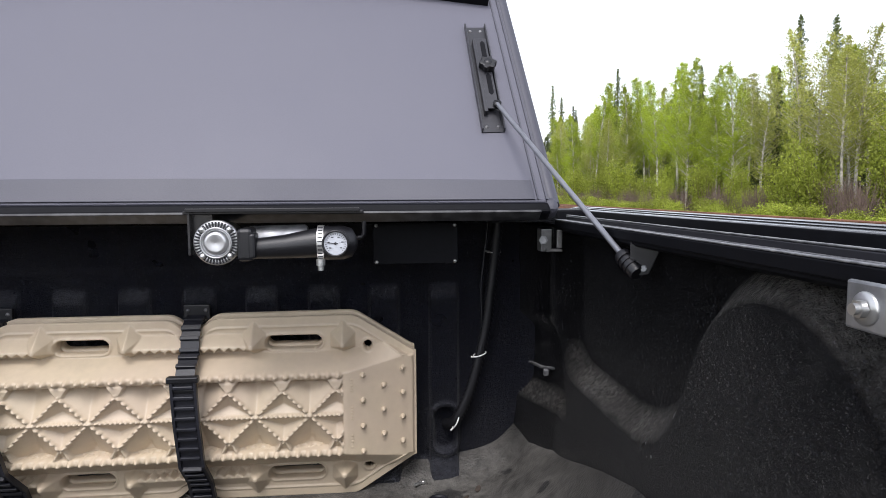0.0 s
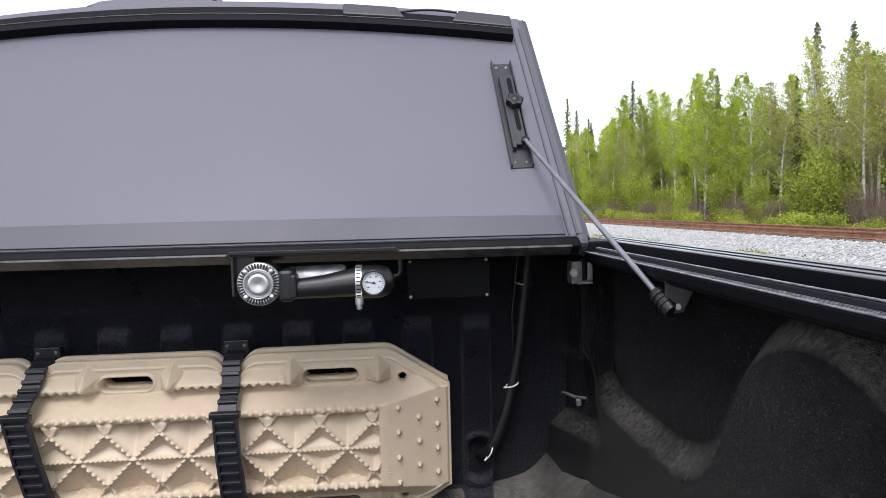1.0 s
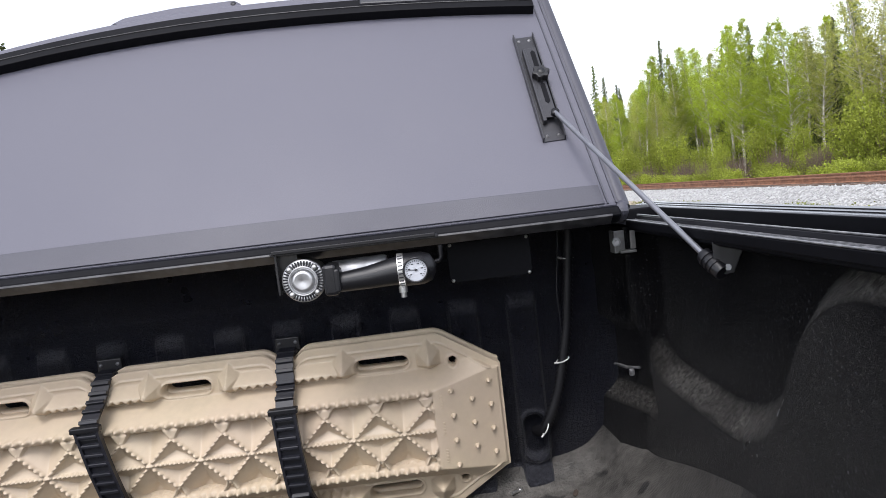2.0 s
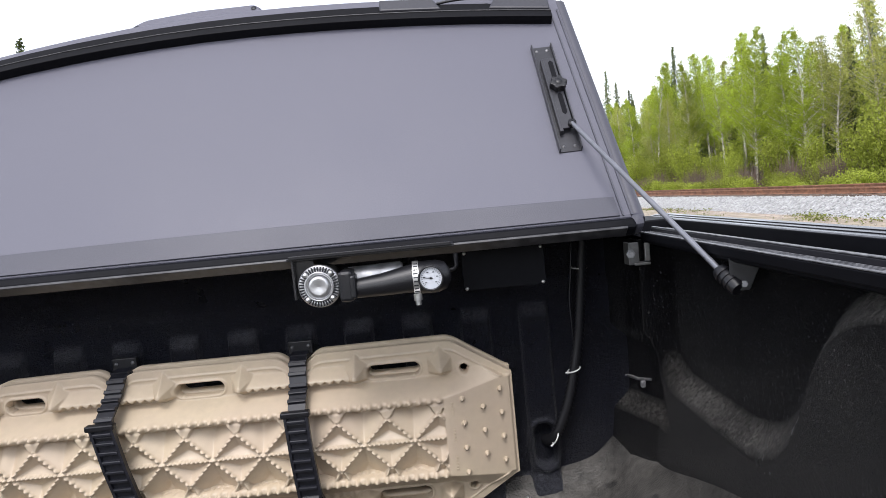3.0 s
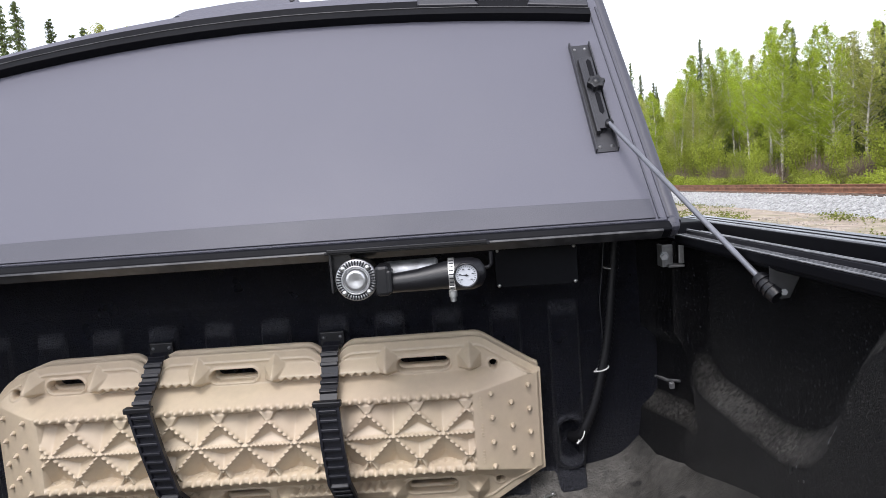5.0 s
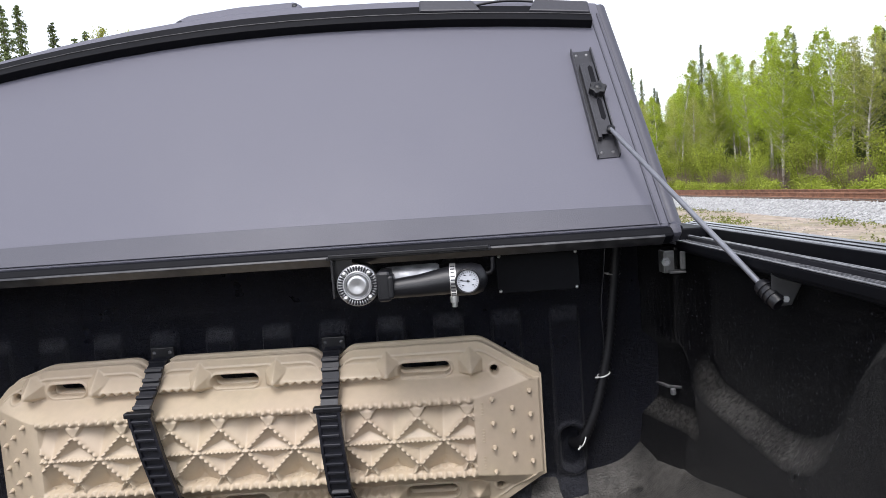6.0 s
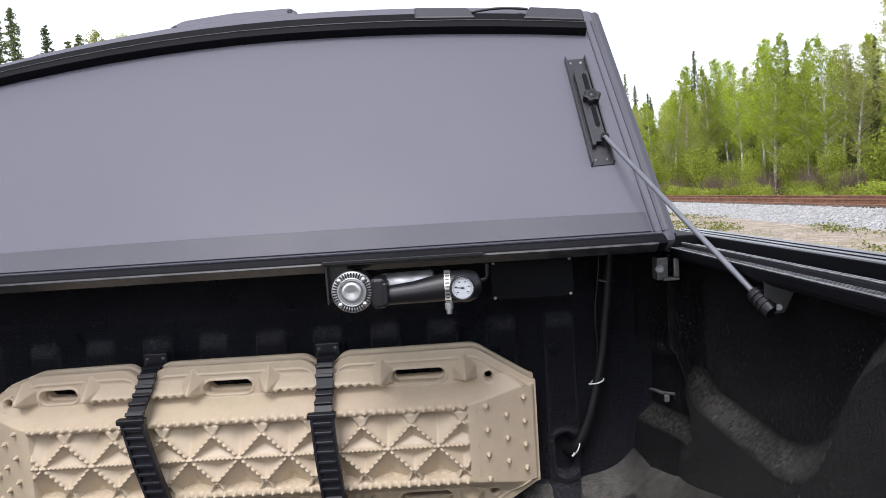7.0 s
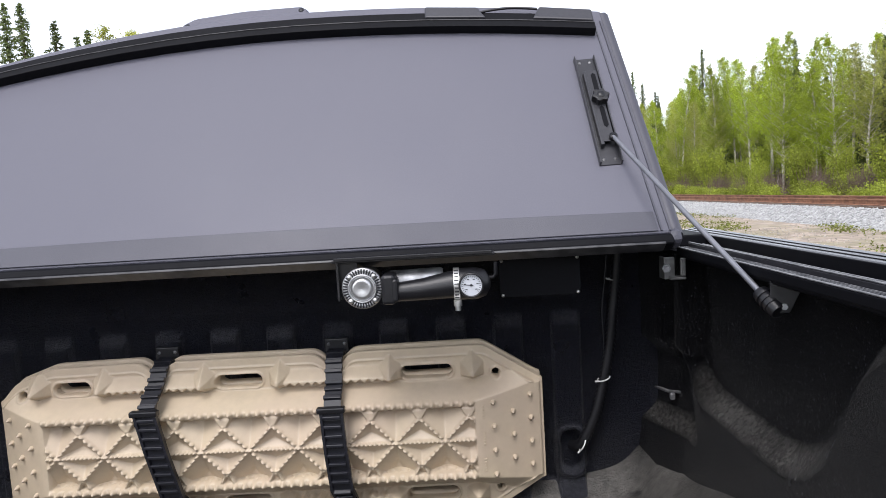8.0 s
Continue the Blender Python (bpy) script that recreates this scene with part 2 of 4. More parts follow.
# ---- mesh helpers ----
class Geo:
    """Gathers vertices and faces of one mesh."""

    def __init__(self):
        self.v, self.f, self.smooth = [], [], []

    def add(self, verts, faces, smooth=False):
        k = len(self.v)
        self.v += [tuple(p) for p in verts]
        self.f += [tuple(k + i for i in f) for f in faces]
        self.smooth += [smooth] * len(faces)
        return self

    def box(self, c, s, m=None, bevel=0.0):
        bm = bmesh.new()
        bmesh.ops.create_cube(bm, size=1)
        bmesh.ops.scale(bm, vec=s, verts=bm.verts)
        if bevel:
            bmesh.ops.bevel(bm, geom=bm.edges[:], offset=bevel, segments=2, affect='EDGES', profile=0.5)
        q = (m or Matrix()) if m is not None else Matrix()
        t = Matrix.Translation(c) @ q
        bm.verts.index_update()
        self.add([t @ p.co for p in bm.verts], [[p.index for p in f.verts] for f in bm.faces])
        bm.free()
        return self

    def cyl(self, a, b, r, r2=None, n=20, caps=True):
        return self.tube([a, b], [r, r if r2 is None else r2], n, caps)

    def tube(self, pts, r, n=8, caps=True):
        pts = [Vector(p) for p in pts]
        rs = r if isinstance(r, (list, tuple)) else [r] * len(pts)
        k, verts, faces = len(pts), [], []
        up = None
        for i, p in enumerate(pts):
            d = (pts[min(i + 1, k - 1)] - pts[max(i - 1, 0)]).normalized()
            if up is None:
                up = Vector((0, 0, 1)) if abs(d.z) < 0.9 else Vector((0, 1, 0))
            side = d.cross(up).normalized()
            up = side.cross(d).normalized()
            for j in range(n):
                a = 2 * math.pi * j / n
                verts.append(p + (side * math.cos(a) + up * math.sin(a)) * rs[i])
        for i in range(k - 1):
            for j in range(n):
                faces.append((i * n + j, (i + 1) * n + j, (i + 1) * n + (j + 1) % n, i * n + (j + 1) % n))
        self.add(verts, faces, True)
        if caps:
            self.add(verts[:n], [list(range(n))])
            self.add(verts[-n:], [list(range(n - 1, -1, -1))])
        return self

    def lathe(self, prof, m, n=32):
        """Turns (radius, height) pairs round the z axis of m."""
        verts, faces = [], []
        for r, h in prof:
            for j in range(n):
                a = 2 * math.pi * j / n
                verts.append(m @ Vector((r * math.cos(a), r * math.sin(a), h)))
        for i in range(len(prof) - 1):
            for j in range(n):
                faces.append((i * n + j, i * n + (j + 1) % n, (i + 1) * n + (j + 1) % n, (i + 1) * n + j))
        return self.add(verts, faces, True)

    def prism(self, outline, m, depth, bevel=0.0):
        """Extrudes an outline in m's xy plane by depth along its z."""
        bm = bmesh.new()
        f = bm.faces.new([bm.verts.new((x, y, 0)) for x, y in outline])
        g = bmesh.ops.extrude_face_region(bm, geom=[f])
        bmesh.ops.translate(bm, vec=(0, 0, depth), verts=[e for e in g["geom"] if isinstance(e, bmesh.types.BMVert)])
        bmesh.ops.recalc_face_normals(bm, faces=bm.faces)
        if bevel:
            bmesh.ops.bevel(bm, geom=bm.edges[:], offset=bevel, segments=2, affect='EDGES', profile=0.5)
        bm.verts.index_update()
        self.add([m @ p.co for p in bm.verts], [[p.index for p in f.verts] for f in bm.faces])
        bm.free()
        return self

    def sweep(self, profile, a, b):
        """Runs a closed profile of (x, z) pairs along y from a to b."""
        n = len(profile)
        verts = [(x, a, z) for x, z in profile] + [(x, b, z) for x, z in profile]
        faces = [(j, (j + 1) % n, n + (j + 1) % n, n + j) for j in range(n)]
        faces += [tuple(range(n - 1, -1, -1)), tuple(range(n, 2 * n))]
        return self.add(verts, faces)

    def mesh(self, name, mats, fix=True):
        me = bpy.data.meshes.new(name)
        me.from_pydata(self.v, [], self.f)
        me.polygons.foreach_set("use_smooth", self.smooth)
        for m in (mats if isinstance(mats, (list, tuple)) else [mats]):
            me.materials.append(m)
        if fix and len(self.f) < 30000:
            bm = bmesh.new()
            bm.from_mesh(me)
            bmesh.ops.recalc_face_normals(bm, faces=bm.faces)
            bm.to_mesh(me)
            bm.free()
        me.update()
        return me


def thing(name, at=(0, 0, 0), m=None):
    ob = new(name)
    ob.empty_display_size = 0.05
    ob.matrix_world = m if m is not None else Matrix.Translation(at)
    return ob


def part(name, geo, mat, parent, label="", fix=True):
    """One mesh of a thing, in the thing's own coordinates."""
    ob = new(name, geo if isinstance(geo, bpy.types.Mesh) else geo.mesh(name, mat, fix))
    ob.parent = parent
    return tagged(ob, label) if label else ob


def single(name, geo, mat, label, category, kind="", group="", at=(0, 0, 0), fix=True):
    ob = new(name, geo if isinstance(geo, bpy.types.Mesh) else geo.mesh(name, mat, fix))
    ob.location = at
    return tagged(ob, label, category, group, kind)


def grid_mesh(name, X, Y, Z, mat, keep=None, smooth=True, flip=False):
    """A sheet from three equal arrays of coordinates."""
    r, c = X.shape
    idx = np.arange(r * c).reshape(r, c)
    q = np.stack([idx[:-1, :-1], idx[:-1, 1:], idx[1:, 1:], idx[1:, :-1]], -1).reshape(-1, 4)
    if flip:
        q = q[:, ::-1]
    if keep is not None:
        q = q[keep.reshape(-1)]
    me = bpy.data.meshes.new(name)
    me.from_pydata(np.stack([X, Y, Z], -1).reshape(-1, 3).tolist(), [], q.tolist())
    me.polygons.foreach_set("use_smooth", [smooth] * len(me.polygons))
    me.materials.append(mat)
    me.update()
    return me


def sstep(a, b, x):
    t = np.clip((x - a) / (b - a), 0, 1)
    return t * t * (3 - 2 * t)


# ---- ground, track ----
gx = np.concatenate([-np.geomspace(2000, 12, 24), np.linspace(-10, 40, 80), np.geomspace(44, 2000, 22)])
gy = np.concatenate([-np.geomspace(2000, 12, 24), np.linspace(-10, 90, 130), np.geomspace(95, 2000, 20)])
GX, GY = np.meshgrid(gx, gy)
GZ = 0.05 * np.sin(GX * 0.9) * np.sin(GY * 0.7 + 1) * (np.abs(GX - 10) < 24)
tagged(new("ground", grid_mesh("ground", GX, GY, GZ, SOIL)), "gravelly brown soil with patches of thin green weeds", "ground", kind="structure")

TRACK_X = 12.9
g = Geo()
g.sweep([(TRACK_X - 2.5, -0.12), (TRACK_X - 1.55, 0.42), (TRACK_X + 1.55, 0.42), (TRACK_X + 2.5, -0.12)], -60, 320)
single("ballast_bank", g, BALLAST_BED, "bank of pale grey crushed stone under the railway", "railway ballast", "structure")
rng = np.random.default_rng(4)


def stones(count, xa, xb, ya, yb, height, size):
    v = np.array([(1, 0, 0), (-1, 0, 0), (0, 1, 0), (0, -1, 0), (0, 0, 1), (0, 0, -1)], float)
    f = np.array([(0, 2, 4), (2, 1, 4), (1, 3, 4), (3, 0, 4), (2, 0, 5), (1, 2, 5), (3, 1, 5), (0, 3, 5)])
    xs, ys = rng.uniform(xa, xb, count), ya + (yb - ya) * rng.uniform(0, 1, count) ** 1.6
    s = rng.uniform(0.5, 1.2, (count, 6, 3)) * size
    ang = rng.uniform(0, 6.28, count)
    p = v[None] * s
    px = p[..., 0] * np.cos(ang)[:, None] - p[..., 1] * np.sin(ang)[:, None]
    py = p[..., 0] * np.sin(ang)[:, None] + p[..., 1] * np.cos(ang)[:, None]
    zz = height(xs) + rng.uniform(-0.01, 0.02, count)
    P = np.stack([px + xs[:, None], py + ys[:, None], p[..., 2] * 0.8 + zz[:, None]], -1).reshape(-1, 3)
    F = (f[None] + 6 * np.arange(count)[:, None, None]).reshape(-1, 3)
    me = bpy.data.meshes.new("stones")
    me.from_pydata(P.tolist(), [], F.tolist())
    me.materials.append(BALLAST)
    return me


def bank_height(x):
    return np.minimum(0.42, np.maximum(-0.02, 0.42 - (np.abs(x - TRACK_X) - 1.55) * 0.57))


tagged(new("ballast_stones", stones(46000, TRACK_X - 2.4, TRACK_X + 1.2, 6, 75, bank_height, 0.033)), "loose pale grey crushed stones on the railway bank", "ballast stones", kind="stuff")

tagged(new("verge_stones", stones(9000, 3.0, TRACK_X - 2.2, 3.5, 40, lambda x: 0 * x, 0.022)), "scattered small stones on the gravel verge", "stones", kind="stuff")
bpy.data.objects["verge_stones"].data.materials[0] = VERGE_STONE

for side in (-0.75, 0.75):
    rail = thing("railway_rail", (TRACK_X + side, 0, 0.47))
    g = Geo().sweep([(-0.075, 0), (0.075, 0), (0.07, 0.014), (0.012, 0.03), (0.012, 0.115), (0.036, 0.13), (0.036, 0.165), (0.03, 0.172), (-0.03, 0.172), (-0.036, 0.165), (-0.036, 0.13), (-0.012, 0.115), (-0.012, 0.03), (-0.07, 0.014)], -60, 320)
    part("rail_bar", g, RUST, rail)
    tagged(rail, "rust-brown steel railway rail on wooden sleepers", "railway rail", "rails of the track")
sleeper_mesh = Geo().box((0, 0, 0), (2.6, 0.23, 0.2), bevel=0.012).mesh("sleeper", TIMBER)
for i in range(120):
    sl = single("railway_sleeper", sleeper_mesh, TIMBER, "weathered dark wooden railway sleeper in ballast", "railway sleeper", group="sleepers of the track",
                at=(TRACK_X, 4 + i * 0.56, 0.37))

# ---- pickup truck bed ----
FLOOR_Z, RAIL_Z = 0.835, 1.395
TAIL = -1.72
truck = thing("pickup_truck", (0, 0, 0))
tagged(truck, "black pickup truck with a textured sprayed-in bed liner", "pickup truck")

# floor with shallow ribs running lengthwise
fx, fy = np.meshgrid(np.linspace(-0.88, 0.88, 260), np.linspace(TAIL, 0.03, 60))
rib = sstep(0.3, 0.42, np.abs(((fx / 0.16) % 1.0) - 0.5)) * 0.012 * sstep(-0.10, -0.2, fy) * sstep(0.66, 0.6, np.abs(fx))
fz = FLOOR_Z + rib + 0.045 * sstep(-0.06, 0.01, fy)
flare = np.interp(fy, [-1.0, -0.85, -0.72, -0.52, -0.39, -0.19, -0.05, 0.03], [0.08, 0.15, 0.215, 0.225, 0.19, 0.125, 0.075, 0.06])
fz = fz + flare * np.clip((np.abs(fx) - 0.62) / 0.25, 0, 1.05) ** 1.9
fz = fz + 0.060 * np.exp(-(((np.abs(fx) - 0.84) / 0.05) ** 2 + (fy / 0.10) ** 2))
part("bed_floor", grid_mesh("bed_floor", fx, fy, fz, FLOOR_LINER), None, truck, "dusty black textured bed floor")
part("bed_underside", Geo().box((0, (TAIL + 0.1) / 2, FLOOR_Z - 0.06), (1.7, -TAIL + 0.1, 0.06)), BLACK_METAL, truck)

# front bulkhead with upright corrugations
bx, bz = np.meshgrid(np.linspace(-0.86, 0.86, 500), np.linspace(FLOOR_Z - 0.02, 1.40, 150))
ph = np.abs((((bx - 0.651) / 0.1225) + 0.5) % 1.0 - 0.5) * 0.1225
corr = 0.016 * sstep(0.034, 0.026, ph) * sstep(1.252, 1.212, bz) * sstep(0.72, 0.70, np.abs(bx))
by = -corr - 0.03 * sstep(0.885, 0.84, bz)
by = by + 0.004 * sstep(1.265, 1.30, bz)
by = by - 0.012 * sstep(0.77, 0.83, np.abs(bx)) ** 2
# oval pocket for the loom
oval = np.hypot(np.maximum(np.abs(bz - 0.940) - 0.024, 0), bx - 0.652) - 0.022
by = by + 0.018 * sstep(0.006, -0.004, oval) - 0.006 * sstep(0.010, 0.003, np.abs(oval - 0.006))
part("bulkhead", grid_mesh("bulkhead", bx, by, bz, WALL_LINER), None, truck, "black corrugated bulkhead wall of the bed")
g = Geo().box((0, 0.07, 1.10), (1.72, 0.05, 0.62))
part("bulkhead_skin", g, PAINT_BLACK, truck)
g = Geo().sweep([(-0.86, 0), (0.86, 0), (0.86, 0.02), (-0.86, 0.02)], -0.11, 0.08)
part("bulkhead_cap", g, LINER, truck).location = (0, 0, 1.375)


def blend(a, b, k):
    """The smaller of two distances, with a fillet of size k where they meet."""
    return np.minimum(a, b) - np.maximum(k - np.abs(a - b), 0) ** 2 / (4 * k)


def side_x(y, z):
    """Half width of the bed's inside at y and z: recessed upper panel, ledges, wheel arch."""
    x = np.interp(z, [0.80, 0.86, 0.92, 0.98, 1.05, 1.12, 1.40], [0.834, 0.869, 0.884, 0.891, 0.894, 0.896, 0.898])
    # corner post, lower wall and wheel arch stand proud of the upper panel; soft hollows join them
    low_wall = z - 1.110
    arch = np.hypot(y + 0.775, np.maximum(z - 1.19, 0)) - 0.158
    post = -0.142 - y
    d = blend(blend(low_wall, post, 0.10), arch, 0.19)
    x = x - 0.036 * sstep(0.024, -0.022, d)
    # the post stands aslant, with an upright groove
    x = x - 0.052 * np.clip((y + 0.135) / 0.135, 0, 1.3)
    x = x + 0.017 * np.exp(-((y + 0.082) / 0.014) ** 2) * sstep(1.14, 1.2, z)
    # slanting pocket round the tie-down, with a ledge below it
    brink = y + 0.168 - 0.47 * (z - 1.04)
    x = x + 0.030 * sstep(0.998, 1.052, z) * sstep(1.190, 1.150, z) * sstep(-0.022, 0.018, brink)
    return x


sy, sz = np.meshgrid(np.linspace(TAIL, 0.05, 420), np.linspace(0.80, 1.366, 190))
sxx = side_x(sy, sz)
for sgn in (1, -1):
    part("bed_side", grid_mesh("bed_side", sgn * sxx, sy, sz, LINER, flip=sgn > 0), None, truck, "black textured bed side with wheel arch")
    g = Geo().sweep([(sgn * 0.985, 0.5), (sgn * 1.0, 0.8), (sgn * 1.0, 1.2), (sgn * 0.985, 1.36), (sgn * 0.955, 1.36), (sgn * 0.955, 0.5)], TAIL - 0.05, 0.1)
    part("outer_panel", g, PAINT_BLACK, truck)
    # added black block hides the bright gap beside the cover's corner
    part("corner_gap_block", Geo().box((sgn * 0.895, 0.025, 1.384), (0.10, 0.15, 0.024), bevel=0.003), MATTE_BLACK, truck)
    # capped rail with the inner aluminium track
    g = Geo().sweep([(sgn * 0.940, 1.355), (sgn * 0.940, 1.3935), (sgn * 0.943, 1.3950), (sgn * 0.972, 1.4005), (sgn * 0.982, 1.392), (sgn * 0.985, 1.35)], TAIL - 0.05, 0.1)
    part("rail_cap", g, GLOSS_CAP, truck, "glossy black plastic bed rail cap")
    # added black sheet darkens the cap's inner side, which reflects no sky
    g = Geo().box((sgn * 0.9375, (TAIL + 0.05) / 2, 1.3750), (0.004, -TAIL + 0.13, 0.0385), bevel=0.001)
    part("cap_inner_face", g, MATTE_BLACK, truck)
    # raised black strips stand in for the shade of two grooves
    for xr in (0.951, 0.962):
        part("cap_groove_strip", Geo().box((sgn * xr, (TAIL + 0.05) / 2, 1.3950 + (xr - 0.943) * 0.19), (0.0020, -TAIL + 0.13, 0.0018), bevel=0.0005), MATTE_BLACK, truck)
    for xr in (0.862, 0.8665, 0.871):
        part("track_ridge", Geo().box((sgn * xr, (TAIL - 0.12) / 2, 1.3795), (0.0014, -TAIL - 0.12, 0.0022), bevel=0.0004), DARK_ALU, truck)
    for xa, xb, za, zb, mat in ((0.852, 0.858, 1.366, 1.379, MATTE_BLACK), (0.858, 0.874, 1.374, 1.379, PLATE), (0.874, 0.879, 1.374, 1.387, PLATE), (0.8742, 0.8788, 1.3872, 1.3892, DARK_ALU), (0.8525, 0.8575, 1.3792, 1.3812, DARK_ALU), (0.879, 0.900, 1.372, 1.376, BLACK_METAL), (0.900, 0.904, 1.370, 1.384, DARK_ALU)):
        g = Geo().box((sgn * (xa + xb) / 2, (TAIL - 0.12) / 2, (za + zb) / 2), (xb - xa, -TAIL - 0.12, zb - za), bevel=0.0012)
        part("rail_track", g, mat, truck, "scuffed black aluminium track along the bed rail")
    g = Geo().sweep([(sgn * 0.862, 1.358), (sgn * 0.856, 1.362), (sgn * 0.856, 1.370), (sgn * 0.925, 1.372), (sgn * 0.925, 1.36)], TAIL, 0.0)
    part("rail_lip", g, MATTE_BLACK, truck)
g = Geo().box((0, TAIL - 0.04, 1.1), (1.7, 0.07, 0.56), bevel=0.01)
part("tailgate", g, PAINT_BLACK, truck)
for sgn in (1, -1):
    m = Matrix.Translation((sgn * 0.83, -0.93, 0.40)) @ Matrix.Rotation(math.pi / 2, 4, 'Y')
    w = part("wheel", Geo().lathe([(0.01, -0.1), (0.22, -0.1), (0.23, -0.12), (0.36, -0.13), (0.40, -0.10), (0.40, 0.10), (0.36, 0.13), (0.23, 0.12), (0.22, 0.1), (0.01, 0.1)], m), RUBBER, truck)

# ---- tonneau cover, folded up and leaning forward ----
CV = Vector((0, 0.6032, 0.7976))
CN = Vector((0, -0.7976, 0.6032))
cover_m = Matrix(((1, 0, 0, 0), (0, CV.y, CN.y, -0.2), (0, CV.z, CN.z, 1.415), (0, 0, 0, 1)))
cover = thing("tonneau_cover", m=cover_m)
tagged(cover, "grey-black hard folding tonneau cover, folded open and propped up", "tonneau cover")


def edge_u(v):
    return 0.83 - 0.052 * v


def bow(u, v):
    """Bends the panels' upper edges down towards both sides, to fit the camera's view."""
    return v - v / 0.6 * (0.20 if u < 0.1 else 0.125) * (u - 0.1) ** 2


def slab(v0, v1, w0, w1, inset=0.0, bevel=0.004):
    us = [-1 + 2 * k / 16 for k in range(17)]
    low = [(u * (edge_u(v0) - inset), v0) for u in us]
    high = [(u * (edge_u(v1) - inset), bow(u * (edge_u(v1) - inset), v1)) for u in reversed(us)]
    return Geo().prism(low + high, Matrix.Translation((0, 0, w0)), w1 - w0, bevel)


def bowed_bar(v, half_v, w0, w1, u0, u1):
    """A bar across the panel that follows this bend."""
    us = [u0 + (u1 - u0) * k / 16 for k in range(17)]
    return Geo().prism([(u, bow(u, v) - half_v) for u in us] + [(u, bow(u, v) + half_v) for u in reversed(us)], Matrix.Translation((0, 0, w0)), w1 - w0, 0.0015)


part("front_panel", slab(0.0, 0.688, -0.028, 0.0, 0.002, 0.006), VINYL, cover, "matte grey vinyl panel face")
part("hem", slab(0.004, 0.052, -0.001, 0.003, 0.035, 0.001), HEM, cover, "darker welded vinyl hem")
for sgn in (1, -1):
    g = Geo()
    for k, (o, wd) in enumerate(((0.028, 0.003), (0.012, 0.004))):
        p = [(sgn * (edge_u(0.0) - o), 0.004), (sgn * (edge_u(0.0) - o - wd), 0.004), (sgn * (edge_u(0.6) - o - wd), 0.58), (sgn * (edge_u(0.6) - o), 0.58)]
        g.prism(p, Matrix.Translation((0, 0, 0.0)), 0.003)
    part("side_seam", g, HEM, cover)
    g = Geo().tube([(sgn * (edge_u(v) - 0.004), v, -0.014) for v in (0.0, 0.3, 0.61)], 0.016, 10)
    part("side_trim", g, HEM, cover)
    part("corner_cap", Geo().box((sgn * 0.824, -0.004, -0.014), (0.024, 0.030, 0.036), bevel=0.010), HEM, cover)
part("hinge_seal", Geo().box((0, -0.012, -0.012), (1.64, 0.022, 0.03), bevel=0.006), MATTE_BLACK, cover, "black rubber hinge seal")
part("hinge_rail", Geo().box((0.0, -0.0255, -0.004), (1.60, 0.005, 0.026), bevel=0.001), WORN_PLATE, cover, "thin scuffed black hinge rail")
part("middle_panel", slab(0.06, 0.70, -0.062, -0.032), VINYL, cover)
part("rear_panel", slab(0.10, 0.67, -0.098, -0.066), VINYL, cover)
base_m = cover_m.inverted() @ Matrix.Translation((0, -0.10, 1.402))
part("cover_base", Geo().box((0, 0, 0), (1.64, 0.19, 0.012), bevel=0.002).mesh("cover_base", MATTE_BLACK), MATTE_BLACK, cover, "black mounting base over the bulkhead").matrix_local = base_m
# dark latch rail across the upper edge
part("latch_rail", bowed_bar(0.630, 0.018, 0.0, 0.012, -0.80, 0.765), MATTE_BLACK, cover, "black channel rail across the panel")
part("rail_lip", bowed_bar(0.598, 0.010, 0.0, 0.022, -0.80, 0.765), MATTE_BLACK, cover)
part("rail_edge", bowed_bar(0.6085, 0.0014, 0.009, 0.0240, -0.80, 0.765), WORN_PLATE, cover)
part("panel_joint", Geo().box((-0.575, bow(-0.575, 0.648), 0.001), (0.004, 0.026, 0.004)), RUBBER, cover)
part("brake_light_housing", Geo().prism([(-0.235, 0.62), (0.10, 0.62), (0.095, 0.735), (0.075, 0.754), (-0.07, 0.750), (-0.19, 0.733), (-0.22, 0.713)], Matrix.Translation((0, 0, -0.08)), 0.05, 0.008), VINYL, cover, "raised grey housing on the panel edge")
for hu, hv in ((-0.205, 0.702), (0.075, 0.735)):
    part("housing_screw", Geo().lathe([(0.0, 0.002), (0.006, 0.002), (0.007, 0.0)], Matrix.Translation((hu, hv, -0.030)), 12), RUBBER, cover)
# latch handle
LATCH = material("latch_plastic", (0.030, 0.030, 0.038), 0.45, var=0.1, grain=150)


def latch_block(name, u0, u1, slant0, slant1):
    o = [(u0, bow(u0, 0.632) - 0.012), (u1, bow(u1, 0.632) - 0.012), (u1 + slant1, bow(u1, 0.632) + 0.026), (u0 + slant0, bow(u0, 0.632) + 0.026)]
    return part(name, Geo().prism(o, Matrix.Translation((0, 0, 0.0)), 0.022, 0.004), LATCH, cover, "dark grey plastic latch housing")


latch = latch_block("latch_housing", 0.385, 0.525, 0.0, -0.018)
latch_b = latch_block("latch_housing", 0.630, 0.765, 0.018, 0.0)
part("latch_tongue", Geo().box((0.578, bow(0.578, 0.632) + 0.004, 0.004), (0.11, 0.028, 0.006), bevel=0.002), PLATE, cover)
part("pull_cord", Geo().tube([(0.505 + 0.14 * k / 12, bow(0.58, 0.632) + 0.020 + 0.010 * math.sin(math.pi * k / 12), 0.014) for k in range(13)], 0.003, 8), RUBBER, latch)

